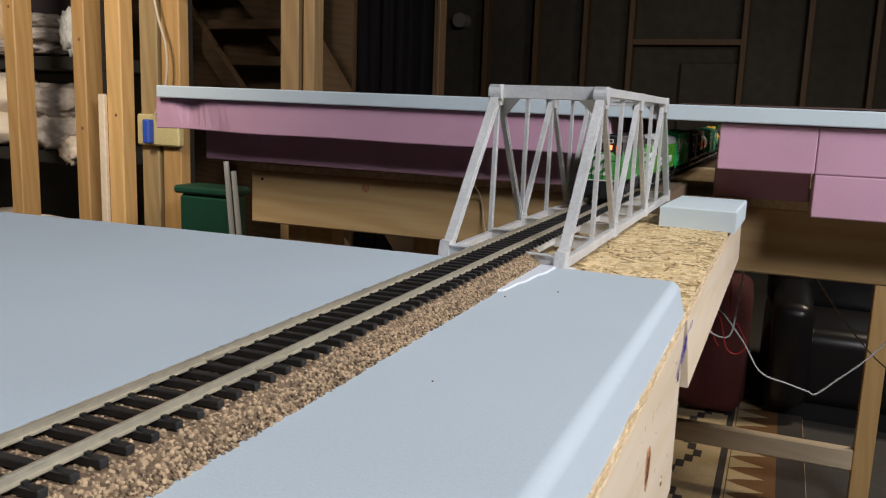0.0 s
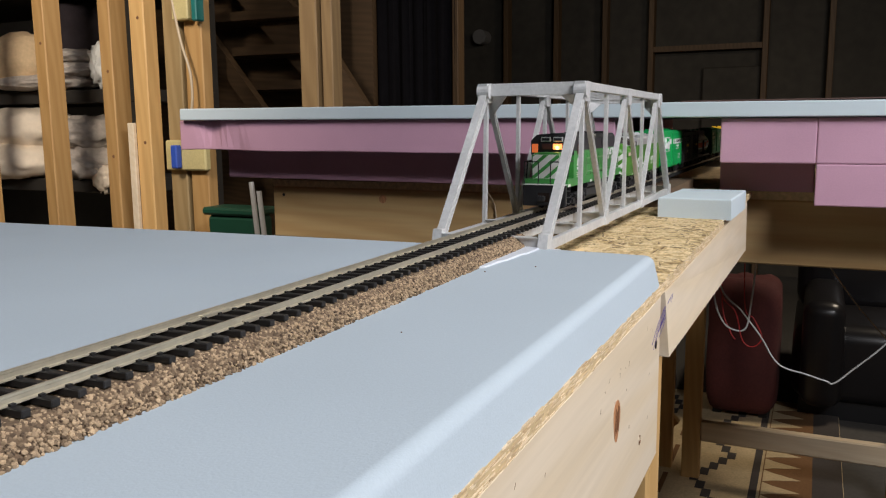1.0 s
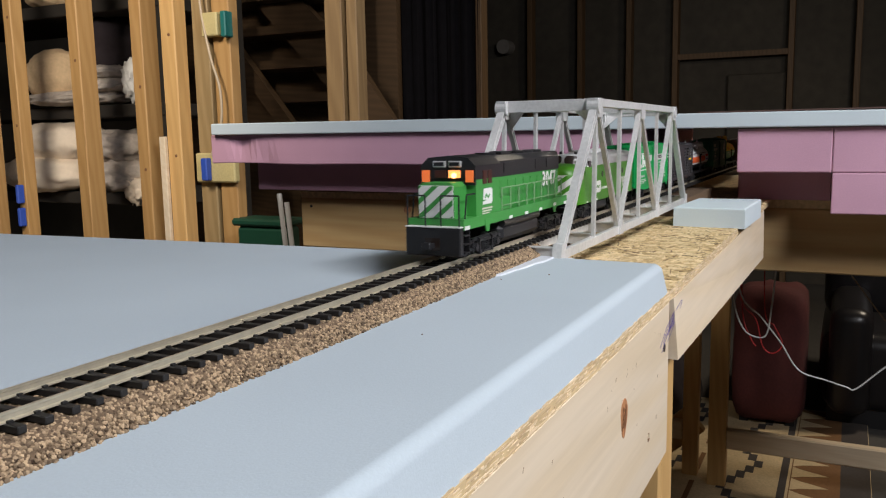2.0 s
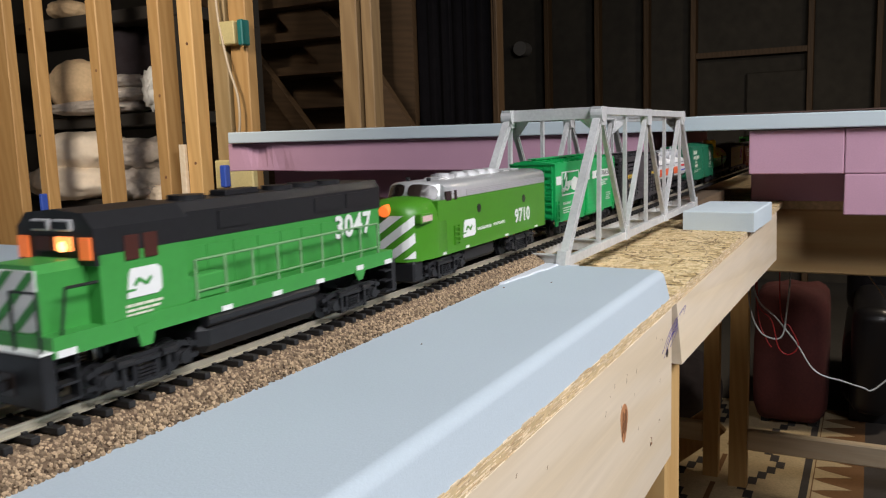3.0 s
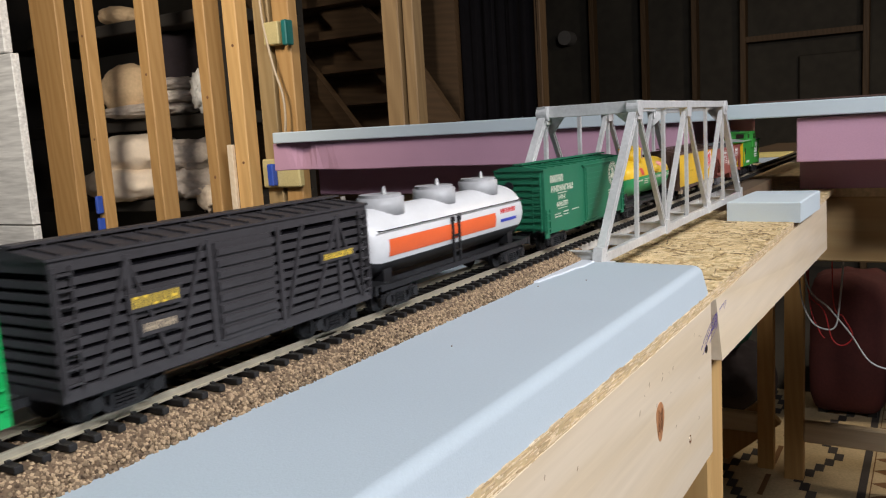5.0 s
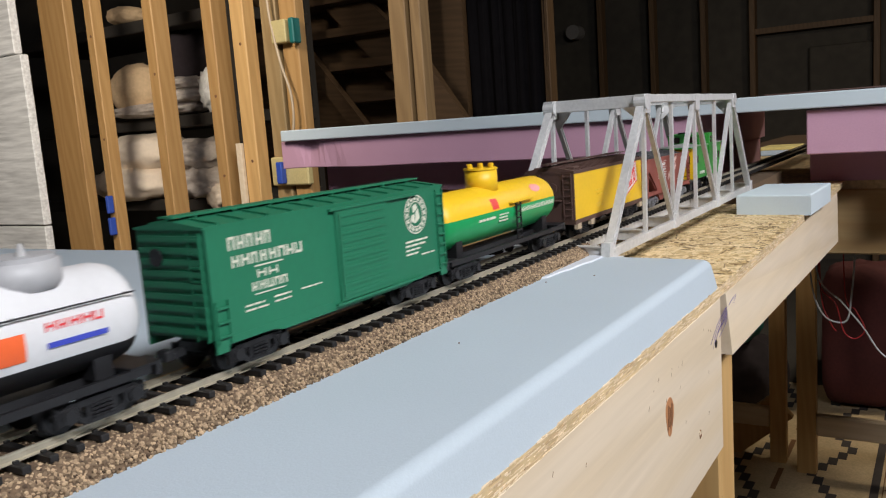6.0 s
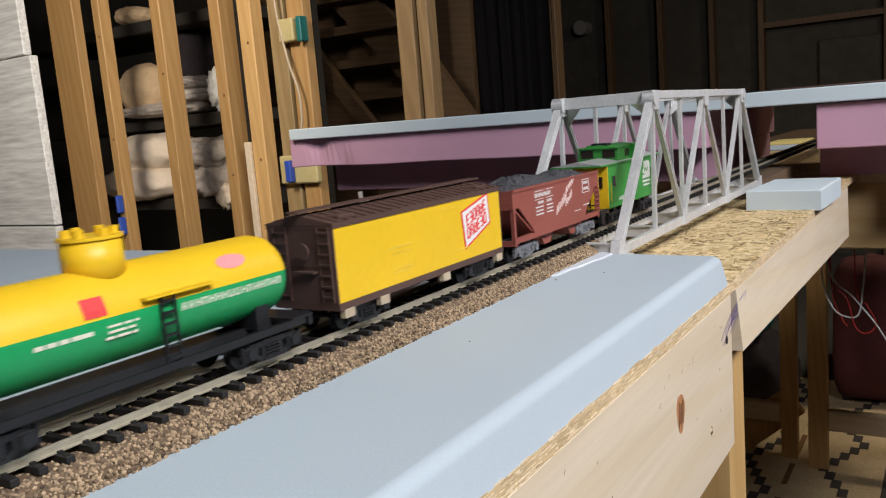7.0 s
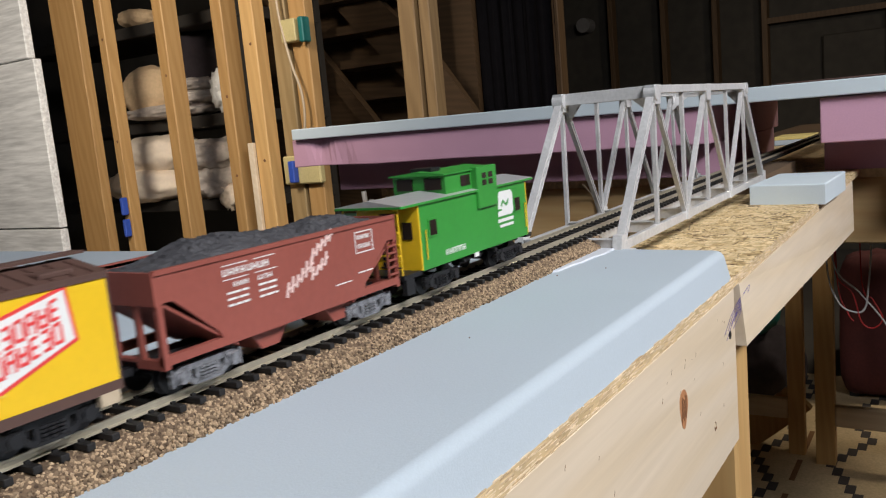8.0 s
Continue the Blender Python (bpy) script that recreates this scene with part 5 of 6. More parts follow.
def tank_frame(car, L, t0, t1, rail=0.0):
    bm = bmesh.new()
    box(bm, -0.005, 0.005, 0, L, 0.0090, 0.0120)
    for s in (-1, 1):
        box(bm, s * 0.0150 - 0.0009, s * 0.0150 + 0.0009, 0.004, L - 0.004, 0.0102, 0.0126)
    for y in (0.001, L - 0.001):
        box(bm, -0.0155, 0.0155, y - 0.001, y + 0.001, 0.0090, 0.0128)
    box(bm, -0.0157, 0.0157, 0.0, 0.011, 0.0124, 0.0132)
    box(bm, -0.0157, 0.0157, L - 0.011, L, 0.0124, 0.0132)
    part("frame", bm, "black", car, "black underframe")
    for y in (t0 + 0.012, t1 - 0.012):
        part("saddle", B(-0.011, 0.011, y - 0.003, y + 0.003, 0.0118, 0.0200), "black", car)
    if rail:
        for s in (-1, 1):
            bm = rod(bmesh.new(), (s * 0.0150, 0.006, rail), (s * 0.0150, L - 0.006, rail), 0.00028, 6)
            for k in range(5):
                y = 0.008 + (L - 0.016) * k / 4
                rod(bm, (s * 0.0130, y, rail), (s * 0.0150, y, rail), 0.0003, 6)
            part("hand_rail", bm, "black", car)
    truck(car, 0.020)
    truck(car, L - 0.020)
    coupler(car, 0, -1)
    coupler(car, L, 1)


# white tank car with an orange band
tank_white = thing("tank_car", "white model tank car with an orange side band", "freight car", "model train cars")
TL = 0.152
tank_frame(tank_white, TL, 0.004, TL - 0.004, 0.0352)
part("tank_top", shell(bmesh.new(), 0.003, TL - 0.003, 0.0152, 0.0285, -28, 208), "tankwhite", tank_white, "white tank wall", True)
part("tank_bottom", shell(bmesh.new(), 0.003, TL - 0.003, 0.0152, 0.0285, 208, 332), "black", tank_white, "black tank belly", True)
bm = bmesh.new()
rows_ = [[bm.verts.new((0.01535 * math.cos(radians(a)), y, 0.0285 + 0.01535 * math.sin(radians(a)))) for a in range(-18, 11, 4)] for y in (0.013, 0.112)]
for i in range(len(rows_[0]) - 1):
    bm.faces.new((rows_[0][i], rows_[0][i + 1], rows_[1][i + 1], rows_[1][i]))
part("orange_band", bm, "orange", tank_white, "orange painted band")
marks(tank_white, 0.0152, word(41, 0.118, 0.136, 0.0300, 0.0325, 5), "redmark")
marks(tank_white, 0.0152, [(0.118, 0.136, 0.0255, 0.0270)], "bluemark", "blue_bar", "blue painted bar")
for y in (0.030, 0.076, 0.122):
    dome = part("dome", rod(bmesh.new(), (0, y, 0.040), (0, y, 0.0478), 0.0106, 28), "domegrey", tank_white, "grey tank dome", True)
    part("dome_lid", rod(bmesh.new(), (0, y, 0.0478), (0, y, 0.0492), 0.0095, 24), "domegrey", dome)
    part("valve", rod(bmesh.new(), (0.002, y, 0.049), (0.002, y, 0.0526), 0.0014, 10, 0.0006), "silverroof", dome)
for k in (0.066, 0.072):
    bm = bmesh.new()
    rod(bm, (0.0158, k, 0.0125), (0.0158, k, 0.0330), 0.0007, 6)
    rod(bm, (0.0160, k, 0.0325), (0.0160, k, 0.0345), 0.0011, 8)
    part("ladder_rail", bm, "black", tank_white)
for z in (0.0180, 0.0255):
    part("ladder_rung", rod(bmesh.new(), (0.0158, 0.066, z), (0.0158, 0.072, z), 0.0005, 6), "black", tank_white)

# yellow and green tank car
tank_yellow = thing("tank_car", "yellow over green model tank car with pink emblems", "freight car", "model train cars")
UL = 0.140
tank_frame(tank_yellow, UL, 0.008, UL - 0.008)
part("tank_top", shell(bmesh.new(), 0.007, UL - 0.007, 0.0143, 0.0290, 7, 173), "yellow", tank_yellow, "yellow upper tank wall", True)
part("tank_bottom", shell(bmesh.new(), 0.007, UL - 0.007, 0.0143, 0.0290, 173, 367), "green_tank", tank_yellow, "green lower tank wall", True)
dome = part("dome", rod(bmesh.new(), (0, 0.066, 0.040), (0, 0.066, 0.0515), 0.0088, 24), "yellow", tank_yellow, "yellow tank dome", True)
part("dome_lid", rod(bmesh.new(), (0, 0.066, 0.0518), (0, 0.066, 0.0528), 0.0093, 24), "yellow", dome)
for i in range(6):
    a = i * math.pi / 3
    part("dome_bolt", rod(bmesh.new(), (0.0066 * math.cos(a), 0.066 + 0.0066 * math.sin(a), 0.0526), (0.0066 * math.cos(a), 0.066 + 0.0066 * math.sin(a), 0.0550), 0.0015, 8), "yellow", dome)
for k, (x, z) in enumerate(((0.004, 0.030), (0.009, 0.033), (0.007, 0.027))):
    part("end_fitting", rod(bmesh.new(), (x, 0.0045, z), (x, 0.0085, z), 0.0012, 8), "yellow", tank_yellow)
marks(tank_yellow, 0.01425, word(51, 0.084, 0.128, 0.0268, 0.0292, 16, 0.8) + word(52, 0.058, 0.069, 0.0278, 0.0285, 5) + word(53, 0.058, 0.068, 0.0262, 0.0269, 5) + word(54, 0.057, 0.068, 0.0246, 0.0253, 5) + word(55, 0.036, 0.054, 0.0270, 0.0282, 8), "cream")


def patch(car, y, a_mid, w, h, R, zc, material, name, round_=False):
    bm = bmesh.new()
    da = math.degrees(h / R)
    if round_:
        c = bm.verts.new((R * math.cos(radians(a_mid)), y, zc + R * math.sin(radians(a_mid))))
        ring = [bm.verts.new((R * math.cos(radians(a_mid + da / 2 * math.sin(t))), y + w / 2 * math.cos(t), zc + R * math.sin(radians(a_mid + da / 2 * math.sin(t))))) for t in [2 * math.pi * i / 20 for i in range(20)]]
        for i in range(20):
            bm.faces.new((c, ring[i], ring[(i + 1) % 20]))
    else:
        g = [[bm.verts.new((R * math.cos(radians(a_mid + da * (j / 3 - 0.5))), yy, zc + R * math.sin(radians(a_mid + da * (j / 3 - 0.5))))) for j in range(4)] for yy in (y - w / 2, y + w / 2)]
        for j in range(3):
            bm.faces.new((g[0][j], g[0][j + 1], g[1][j + 1], g[1][j]))
    return part(name, bm, material, car, "pink painted emblem")


patch(tank_yellow, 0.0550, 22, 0.0072, 0.0058, 0.0145, 0.0290, "redmark", "emblem")
patch(tank_yellow, 0.1080, 38, 0.0125, 0.0055, 0.0145, 0.0290, "pinkmark", "emblem", True)
ladder(tank_yellow, 0.0154, 0.078, 0.0125, 0.0330, 0.005, "black", 6)
part("walkway", B(0.0120, 0.0165, 0.070, 0.096, 0.0330, 0.0337), "yellow", tank_yellow)

# yellow and brown reefer
reefer = thing("refrigerator_car", "yellow sided model refrigerator car with a brown roof", "freight car", "model train cars")
RL = 0.131
RX = 0.0166
part("body", B(-RX, RX, 0, RL, 0.0125, 0.0428), "yellow", reefer, "yellow wooden side")
for y in (-0.0003, RL + 0.0003):
    bm = box(bmesh.new(), -RX, RX, y - 0.0004, y + 0.0004, 0.0122, 0.0428)
    bar(bm, (-RX - 0.0002, y, 0.0420), (RX - 0.0002, y, 0.0420), 0.0014, 0.0008)
    bar(bm, (-RX - 0.0002, y, 0.0270), (RX - 0.0002, y, 0.0270), 0.0013, 0.0006)
    part("end_wall", bm, "brown", reefer, "brown end wall")
part("side_sill", B(-RX - 0.0002, RX + 0.0002, -0.0006, RL + 0.0006, 0.0098, 0.0127), "brown", reefer)
bm = extrude_profile(bmesh.new(), [(-RX - 0.0005, 0.0427), (RX + 0.0005, 0.0427), (RX + 0.0005, 0.0434), (0, 0.0468), (-RX - 0.0005, 0.0434)], -0.001, RL + 0.001)
part("roof", bm, "brown", reefer, "brown peaked roof")
bm = bmesh.new()
for k in (-0.0022, 0, 0.0022):
    box(bm, k - 0.0009, k + 0.0009, -0.004, RL + 0.004, 0.0476, 0.0483)
part("roof_walk", bm, "brown", reefer)
for k in range(22):
    for sx in (-1, 1):
        y = 0.003 + k * (RL - 0.006) / 21
        part("roof_seam", bar(bmesh.new(), (sx * 0.003, y, 0.0464), (sx * RX, y, 0.0437), 0.0005, 0.0005), "brown", reefer)
ladder(reefer, -0.010, -0.0010, 0.0130, 0.0420, 0.0065, "brown", 7, "x")
ladder(reefer, 0.012, -0.0010, 0.0130, 0.0420, 0.0055, "brown", 7, "x")
part("brake_wheel", rod(bmesh.new(), (0.003, -0.0035, 0.0330), (0.003, -0.0028, 0.0330), 0.0032, 14), "brown", reefer)
part("brake_step", B(-0.002, 0.008, -0.0035, -0.0006, 0.0245, 0.0253), "brown", reefer)
part("top_trim", B(RX, RX + 0.0004, -0.0006, RL + 0.0006, 0.0415, 0.0428), "brown", reefer)
for y in (0.012, RL - 0.012):
    for sx in (-1, 1):
        part("ice_hatch", B(sx * 0.010 - 0.004, sx * 0.010 + 0.004, y - 0.005, y + 0.005, 0.0438, 0.0455, bevel=0.0004), "brown", reefer)
for y in (0.005, 0.028, 0.076, RL - 0.004):
    part("step", B(RX - 0.002, RX + 0.0004, y - 0.003, y + 0.003, 0.0065, 0.0100), "wiretan", reefer)
bm = side_profile(bmesh.new(), [(0.0945, 0.0172), (0.0925, 0.0356), (0.1190, 0.0420), (0.1205, 0.0268)], RX - 0.0001, RX + 0.0002)
emb = part("emblem", bm, "redmark", reefer, "red bordered emblem")
bm = side_profile(bmesh.new(), [(0.0955, 0.0187), (0.0938, 0.0350), (0.1181, 0.0408), (0.1194, 0.0275)], RX, RX + 0.00028)
part("emblem_field", bm, "white", emb, "white emblem field")
bm = bmesh.new()
for row, (za, zb) in enumerate(((0.0290, 0.0338), (0.0228, 0.0276))):
    for q in range(6):
        y = 0.0972 + q * 0.0033
        lift = (y - 0.099) * 0.30
        strokes = ((y, za, y, zb), (y, zb, y + 0.0021, zb), (y, (za + zb) / 2, y + 0.0019, (za + zb) / 2), (y + 0.0021, za, y + 0.0021, zb), (y, za, y + 0.0021, za))
        for w_, (ya, z_a, yb, z_b) in enumerate(strokes):
            if (q * 3 + row + w_) % 5 != 3:
                bar(bm, (RX + 0.0003, ya, z_a + lift), (RX + 0.0003, yb + 0.0001, z_b + lift + (yb - ya) * 0.34), 0.0003, 0.0008)
part("marking", bm, "redmark", emb, "red slanted painted lettering")
marks(reefer, RX + 0.0001, word(63, 0.034, 0.052, 0.0275, 0.0283, 8) + word(64, 0.036, 0.050, 0.0248, 0.0262, 6) + word(65, 0.036, 0.050, 0.0185, 0.0192, 7) + word(66, 0.036, 0.050, 0.0170, 0.0177, 7) + word(67, 0.086, 0.100, 0.0180, 0.0186, 7) + word(68, 0.074, 0.090, 0.0385, 0.0389, 6), "gold")
underframe(reefer, RL)
truck(reefer, 0.020)
truck(reefer, RL - 0.020)
coupler(reefer, 0, -1)
coupler(reefer, RL, 1)

# oxide red hopper with a coal load
hopper = thing("hopper_car", "oxide red model coal hopper heaped with coal", "freight car", "model train cars")
HL = 0.120
HX = 0.0168
for sx in (-1, 1):
    bm = side_profile(bmesh.new(), [(0, 0.0395), (HL, 0.0395), (HL, 0.0300), (HL - 0.006, 0.0300), (HL - 0.022, 0.0165), (HL - 0.024, 0.0125), (0.024, 0.0125), (0.022, 0.0165), (0.006, 0.0300), (0, 0.0300)], min(sx * HX, sx * (HX - 0.001)), max(sx * HX, sx * (HX - 0.001)))
    part("side", bm, "oxide", hopper)
    part("side_sill", B(min(sx * HX, sx * (HX - 0.0025)), max(sx * HX, sx * (HX - 0.0025)), 0, HL, 0.0112, 0.0140), "oxide", hopper)
    part("top_rim", B(min(sx * (HX + 0.0006), sx * (HX - 0.001)), max(sx * (HX + 0.0006), sx * (HX - 0.001)), 0, HL, 0.0385, 0.0400), "oxide", hopper)
    for y in (0.001, HL - 0.001):
        part("corner_post", B(min(sx * HX, sx * (HX - 0.002)), max(sx * HX, sx * (HX - 0.002)), y - 0.001, y + 0.001, 0.0112, 0.0395), "oxide", hopper)
for a, b in ((0.0005, 0.030), (HL - 0.0005, HL - 0.030)):
    part("slope_sheet", bar(bmesh.new(), (0, a, 0.0310), (0, b, 0.0100), 2 * HX - 0.002, 0.0009, up=(0, 0.6, 0.8)), "oxide", hopper)
for y in (0, HL):
    part("end_panel", B(-HX, HX, y - 0.0006, y + 0.0006, 0.0295, 0.0395), "oxide", hopper)
for y0 in (0.036, 0.074):
    bm = side_profile(bmesh.new(), [(y0, 0.0130), (y0 + 0.022, 0.0130), (y0 + 0.015, 0.0045), (y0 + 0.007, 0.0045)], -0.013, 0.013)
    part("hopper_bay", bm, "oxide", hopper)
for y in (0.001, HL - 0.001):
    part("end_sill", B(-HX, HX, y - 0.001, y + 0.0012, 0.0100, 0.0128), "oxide", hopper)
    for x in (-0.006, 0.006):
        part("end_post", B(x - 0.0008, x + 0.0008, y - 0.0009, y + 0.0009, 0.0125, 0.0300), "oxide", hopper)
part("center_sill", B(-0.004, 0.004, 0, HL, 0.0090, 0.0118), "black", hopper)
ladder(hopper, HX + 0.0002, HL - 0.0040, 0.0145, 0.0290, 0.006, "oxide", 5)
bm = bmesh.new()
nx, ny = 22, 110
grid = [[bm.verts.new(((-1 + 2 * i / nx) * (HX - 0.001), 0.001 + (HL - 0.002) * j / ny, 0.0380 + 0.0066 * (1 - abs(-1 + 2 * i / nx) ** 2.2) * min(1, 5 * min(j, ny - j) / ny) * (0.72 + 0.30 * math.cos((j / ny - 0.32) * 11) * (0.6 if j > ny * 0.5 else 1) + 0.25 * noise.noise((i * 0.21, j * 0.11, 3))) + 0.0014 * noise.noise((i * 0.9, j * 0.9, 0)))) for i in range(nx + 1)] for j in range(ny + 1)]
for j in range(ny):
    for i in range(nx):
        bm.faces.new((grid[j][i], grid[j][i + 1], grid[j + 1][i + 1], grid[j + 1][i]))
part("coal_load", bm, "coal", hopper, "heaped grey coal load")
marks(hopper, HX + 0.0001, word(71, 0.026, 0.047, 0.0330, 0.0352, 8) + [(0.026, 0.037, 0.0362, 0.0365), (0.040, 0.050, 0.0362, 0.0365), (0.026, 0.037, 0.0316, 0.0319), (0.040, 0.050, 0.0316, 0.0319)] + word(72, 0.030, 0.037, 0.0290, 0.0306, 4) + word(73, 0.041, 0.048, 0.0290, 0.0306, 3) + word(74, 0.027, 0.037, 0.0270, 0.0277, 5) + word(75, 0.041, 0.050, 0.0270, 0.0277, 5) + word(76, 0.027, 0.037, 0.0250, 0.0257, 5) + word(77, 0.041, 0.050, 0.0250, 0.0257, 5) + word(78, 0.027, 0.037, 0.0230, 0.0237, 5) + word(79, 0.041, 0.050, 0.0230, 0.0237, 5) + word(80, 0.094, 0.104, 0.0205, 0.0210, 5) + word(81, 0.080, 0.090, 0.0185, 0.0189, 5) + [(0.0935, 0.1045, 0.0362, 0.0366), (0.0935, 0.1045, 0.0282, 0.0286), (0.0935, 0.0939, 0.0282, 0.0366), (0.1041, 0.1045, 0.0282, 0.0366)] + word(82, 0.0950, 0.1030, 0.0335, 0.0352, 5, 0.9) + word(83, 0.0950, 0.1030, 0.0300, 0.0317, 5, 0.9), "white")
r_ = random.Random(12)
for y0, z0, count, size in ((0.0535, 0.0200, 6, 0.0062), (0.0680, 0.0305, 5, 0.0058), (0.0670, 0.0235, 4, 0.0050)):
    for q in range(count):
        y, z = y0 + q * 0.0026, z0 + q * 0.0013
        bm = bar(bmesh.new(), (HX + 0.0002, y, z), (HX + 0.0002, y + 0.0016, z + size * r_.uniform(0.7, 1.0)), 0.0003, 0.0010)
        bar(bm, (HX + 0.0002, y + 0.0008, z + size * 0.45), (HX + 0.0002, y + 0.0024, z + size * r_.uniform(0.3, 0.6)), 0.0003, 0.0008)
        part("script_letter", bm, "pinkwhite", hopper, "pale slanted script mark")
truck(hopper, 0.018, "steelside", "silver painted side frame")
truck(hopper, HL - 0.018, "steelside", "silver painted side frame")
coupler(hopper, 0, -1)
coupler(hopper, HL, 1)

# green caboose
caboose = thing("caboose", "bright green model caboose with a yellow end", "freight car", "model train cars")
CL, CX = 0.102, 0.0166
part("body", B(-CX, CX, 0, CL, 0.0125, 0.0420), "green_cab", caboose, "bright green body")
for y in (-0.0004, CL + 0.0004):
    part("end_wall", B(-CX, CX, y - 0.0005, y + 0.0005, 0.0128, 0.0418), "yellow", caboose, "yellow end wall")
bm = extrude_profile(bmesh.new(), [(-CX - 0.001, 0.0418), (CX + 0.001, 0.0418), (CX + 0.001, 0.0426), (0, 0.0452), (-CX - 0.001, 0.0426)], -0.0145, CL + 0.007)
part("roof", bm, "silverroof", caboose, "grey roof with green edge")
bm = extrude_profile(bmesh.new(), [(-CX - 0.0012, 0.0414), (CX + 0.0012, 0.0414), (CX + 0.0012, 0.0424), (-CX - 0.0012, 0.0424)], -0.0148, CL + 0.0073)
part("roof_edge", bm, "green_cab", caboose)
cup = part("cupola", B(-0.0146, 0.0146, 0.0265, 0.0695, 0.0425, 0.0520), "green_cab", caboose, "long green cupola")
for sx in (-1, 1):
    bay = part("bay", B(sx * 0.0162 - 0.0020, sx * 0.0162 + 0.0020, 0.0500, 0.0690, 0.0330, 0.0532, bevel=0.0004), "green_cab", cup, "green side bay")
    for y in (0.0562, 0.0625):
        for z in (0.0453, 0.0487):
            part("bay_window", B(min(sx * 0.0181, sx * 0.0184), max(sx * 0.0181, sx * 0.0184), y - 0.0020, y + 0.0020, z - 0.0013, z + 0.0013), "glassdark", bay)
    part("cupola_window", B(min(sx * 0.0145, sx * 0.0149), max(sx * 0.0145, sx * 0.0149), 0.040, 0.0485, 0.0452, 0.0502), "glassdark", cup)
part("cupola_roof", extrude_profile(bmesh.new(), [(-0.0156, 0.0518), (0.0156, 0.0518), (0.0156, 0.0524), (0, 0.0540), (-0.0156, 0.0524)], 0.0245, 0.0705), "green_cab", cup)
for x in (-0.008, 0.008):
    part("cupola_window", B(x - 0.0045, x + 0.0045, 0.0259, 0.0268, 0.0452, 0.0505), "glassdark", cup)
part("vent", B(-0.006, 0.006, 0.029, 0.037, 0.0530, 0.0552, bevel=0.0004), "black", cup)
for y in (0.0095, 0.091):
    fr = part("window_frame", B(CX, CX + 0.0005, y - 0.0036, y + 0.0036, 0.0262, 0.0345), "green_cab", caboose)
    part("window_pane", B(CX + 0.0001, CX + 0.0007, y - 0.0027, y + 0.0027, 0.0270, 0.0337), "glassdark", fr)
part("end_door", B(-0.004, 0.004, -0.0014, -0.0009, 0.0135, 0.0380), "glassdark", caboose)
part("end_window", B(0.008, 0.013, -0.0014, -0.0008, 0.0265, 0.0340), "glassdark", caboose)
part("platform", B(-0.0155, 0.0155, -0.0135, 0.0, 0.0108, 0.0128), "black", caboose)
part("platform", B(-0.0155, 0.0155, CL, CL + 0.006, 0.0108, 0.0128), "black", caboose)
bm = bmesh.new()
for x in (-0.0145, -0.007, 0.007, 0.0145):
    rod(bm, (x, -0.0130, 0.0125), (x, -0.0130, 0.0420 if abs(x) > 0.01 else 0.0250), 0.0004, 6)
for z in (0.0190, 0.0250, 0.0310):
    rod(bm, (-0.0145, -0.0130, z), (0.0145, -0.0130, z), 0.0004, 6)
part("end_railing", bm, "yellow", caboose, "yellow end railing")
for sx in (-1, 1):
    part("step", B(sx * 0.0145 - 0.0012, sx * 0.0145 + 0.0012, -0.0125, -0.0065, 0.0040, 0.0110), "black", caboose)
for z in (0.0165, 0.0215, 0.0265, 0.0315):
    part("end_rung", rod(bmesh.new(), (0.0045, -0.0142, z), (0.0150, -0.0142, z), 0.0005, 6), "black" if z < 0.02 else "yellow", caboose)
part("brake_wheel", rod(bmesh.new(), (-0.008, -0.0142, 0.0290), (-0.008, -0.0134, 0.0290), 0.0034, 14), "black", caboose)
bm = bmesh.new()
rod(bm, (CX + 0.0008, 0.003, 0.0170), (CX + 0.0008, 0.003, 0.0300), 0.0003, 6)
rod(bm, (CX + 0.0008, CL - 0.003, 0.0170), (CX + 0.0008, CL - 0.003, 0.0300), 0.0003, 6)
part("grab_iron", bm, "yellow", caboose)
marks(caboose, CX + 0.0001, word(91, 0.019, 0.037, 0.0160, 0.0186, 6, 0.8) + [(0.070, 0.0865, 0.0232, 0.0248), (0.0715, 0.0860, 0.0205, 0.0219)] + [(0.044, 0.048, 0.0105, 0.0125)], "white")
herald(caboose, CX + 0.0001, 0.070, 0.0262, 0.0165, 0.0125, "green_cab")
underframe(caboose, CL)
truck(caboose, 0.018)
truck(caboose, CL - 0.018)
coupler(caboose, -0.0135, -1)
part("drawbar", B(-0.001, 0.001, -0.0195, -0.012, 0.0080, 0.0094), "black", caboose)
coupler(caboose, CL + 0.006, 1)

# streamlined cab unit
funit = thing("diesel_locomotive", "green model streamlined diesel locomotive with a silver roof", "locomotive", "model train cars")
FL, FX = 0.1835, 0.0170


def hull(bm, sections):
    """A skin over cross sections that share one count of points, capped at both ends."""
    rows = [[bm.verts.new(p) for p in sec] for sec in sections]
    n = len(rows[0])
    for u, v in zip(rows, rows[1:]):
        for i in range(n - 1):
            bm.faces.new((u[i], u[i + 1], v[i + 1], v[i]))
    bm.faces.new(rows[0][::-1])
    bm.faces.new(rows[-1])
    return bm


def f_section(y, w, top, low=0.0125, shoulder=0.0300):
    """Straight sides up to the shoulder, then a full round crown."""
    s = [(w, low), (w, (low + shoulder) / 2)]
    for i in range(9):
        a = radians(i * 11.25)
        s.append((w * abs(math.cos(a)) ** 0.6, shoulder + (top - shoulder) * abs(math.sin(a)) ** 0.85))
    s[-1] = (0, top)
    return [(x, y, z) for x, z in s] + [(-x, y, z) for x, z in s[-2::-1]]


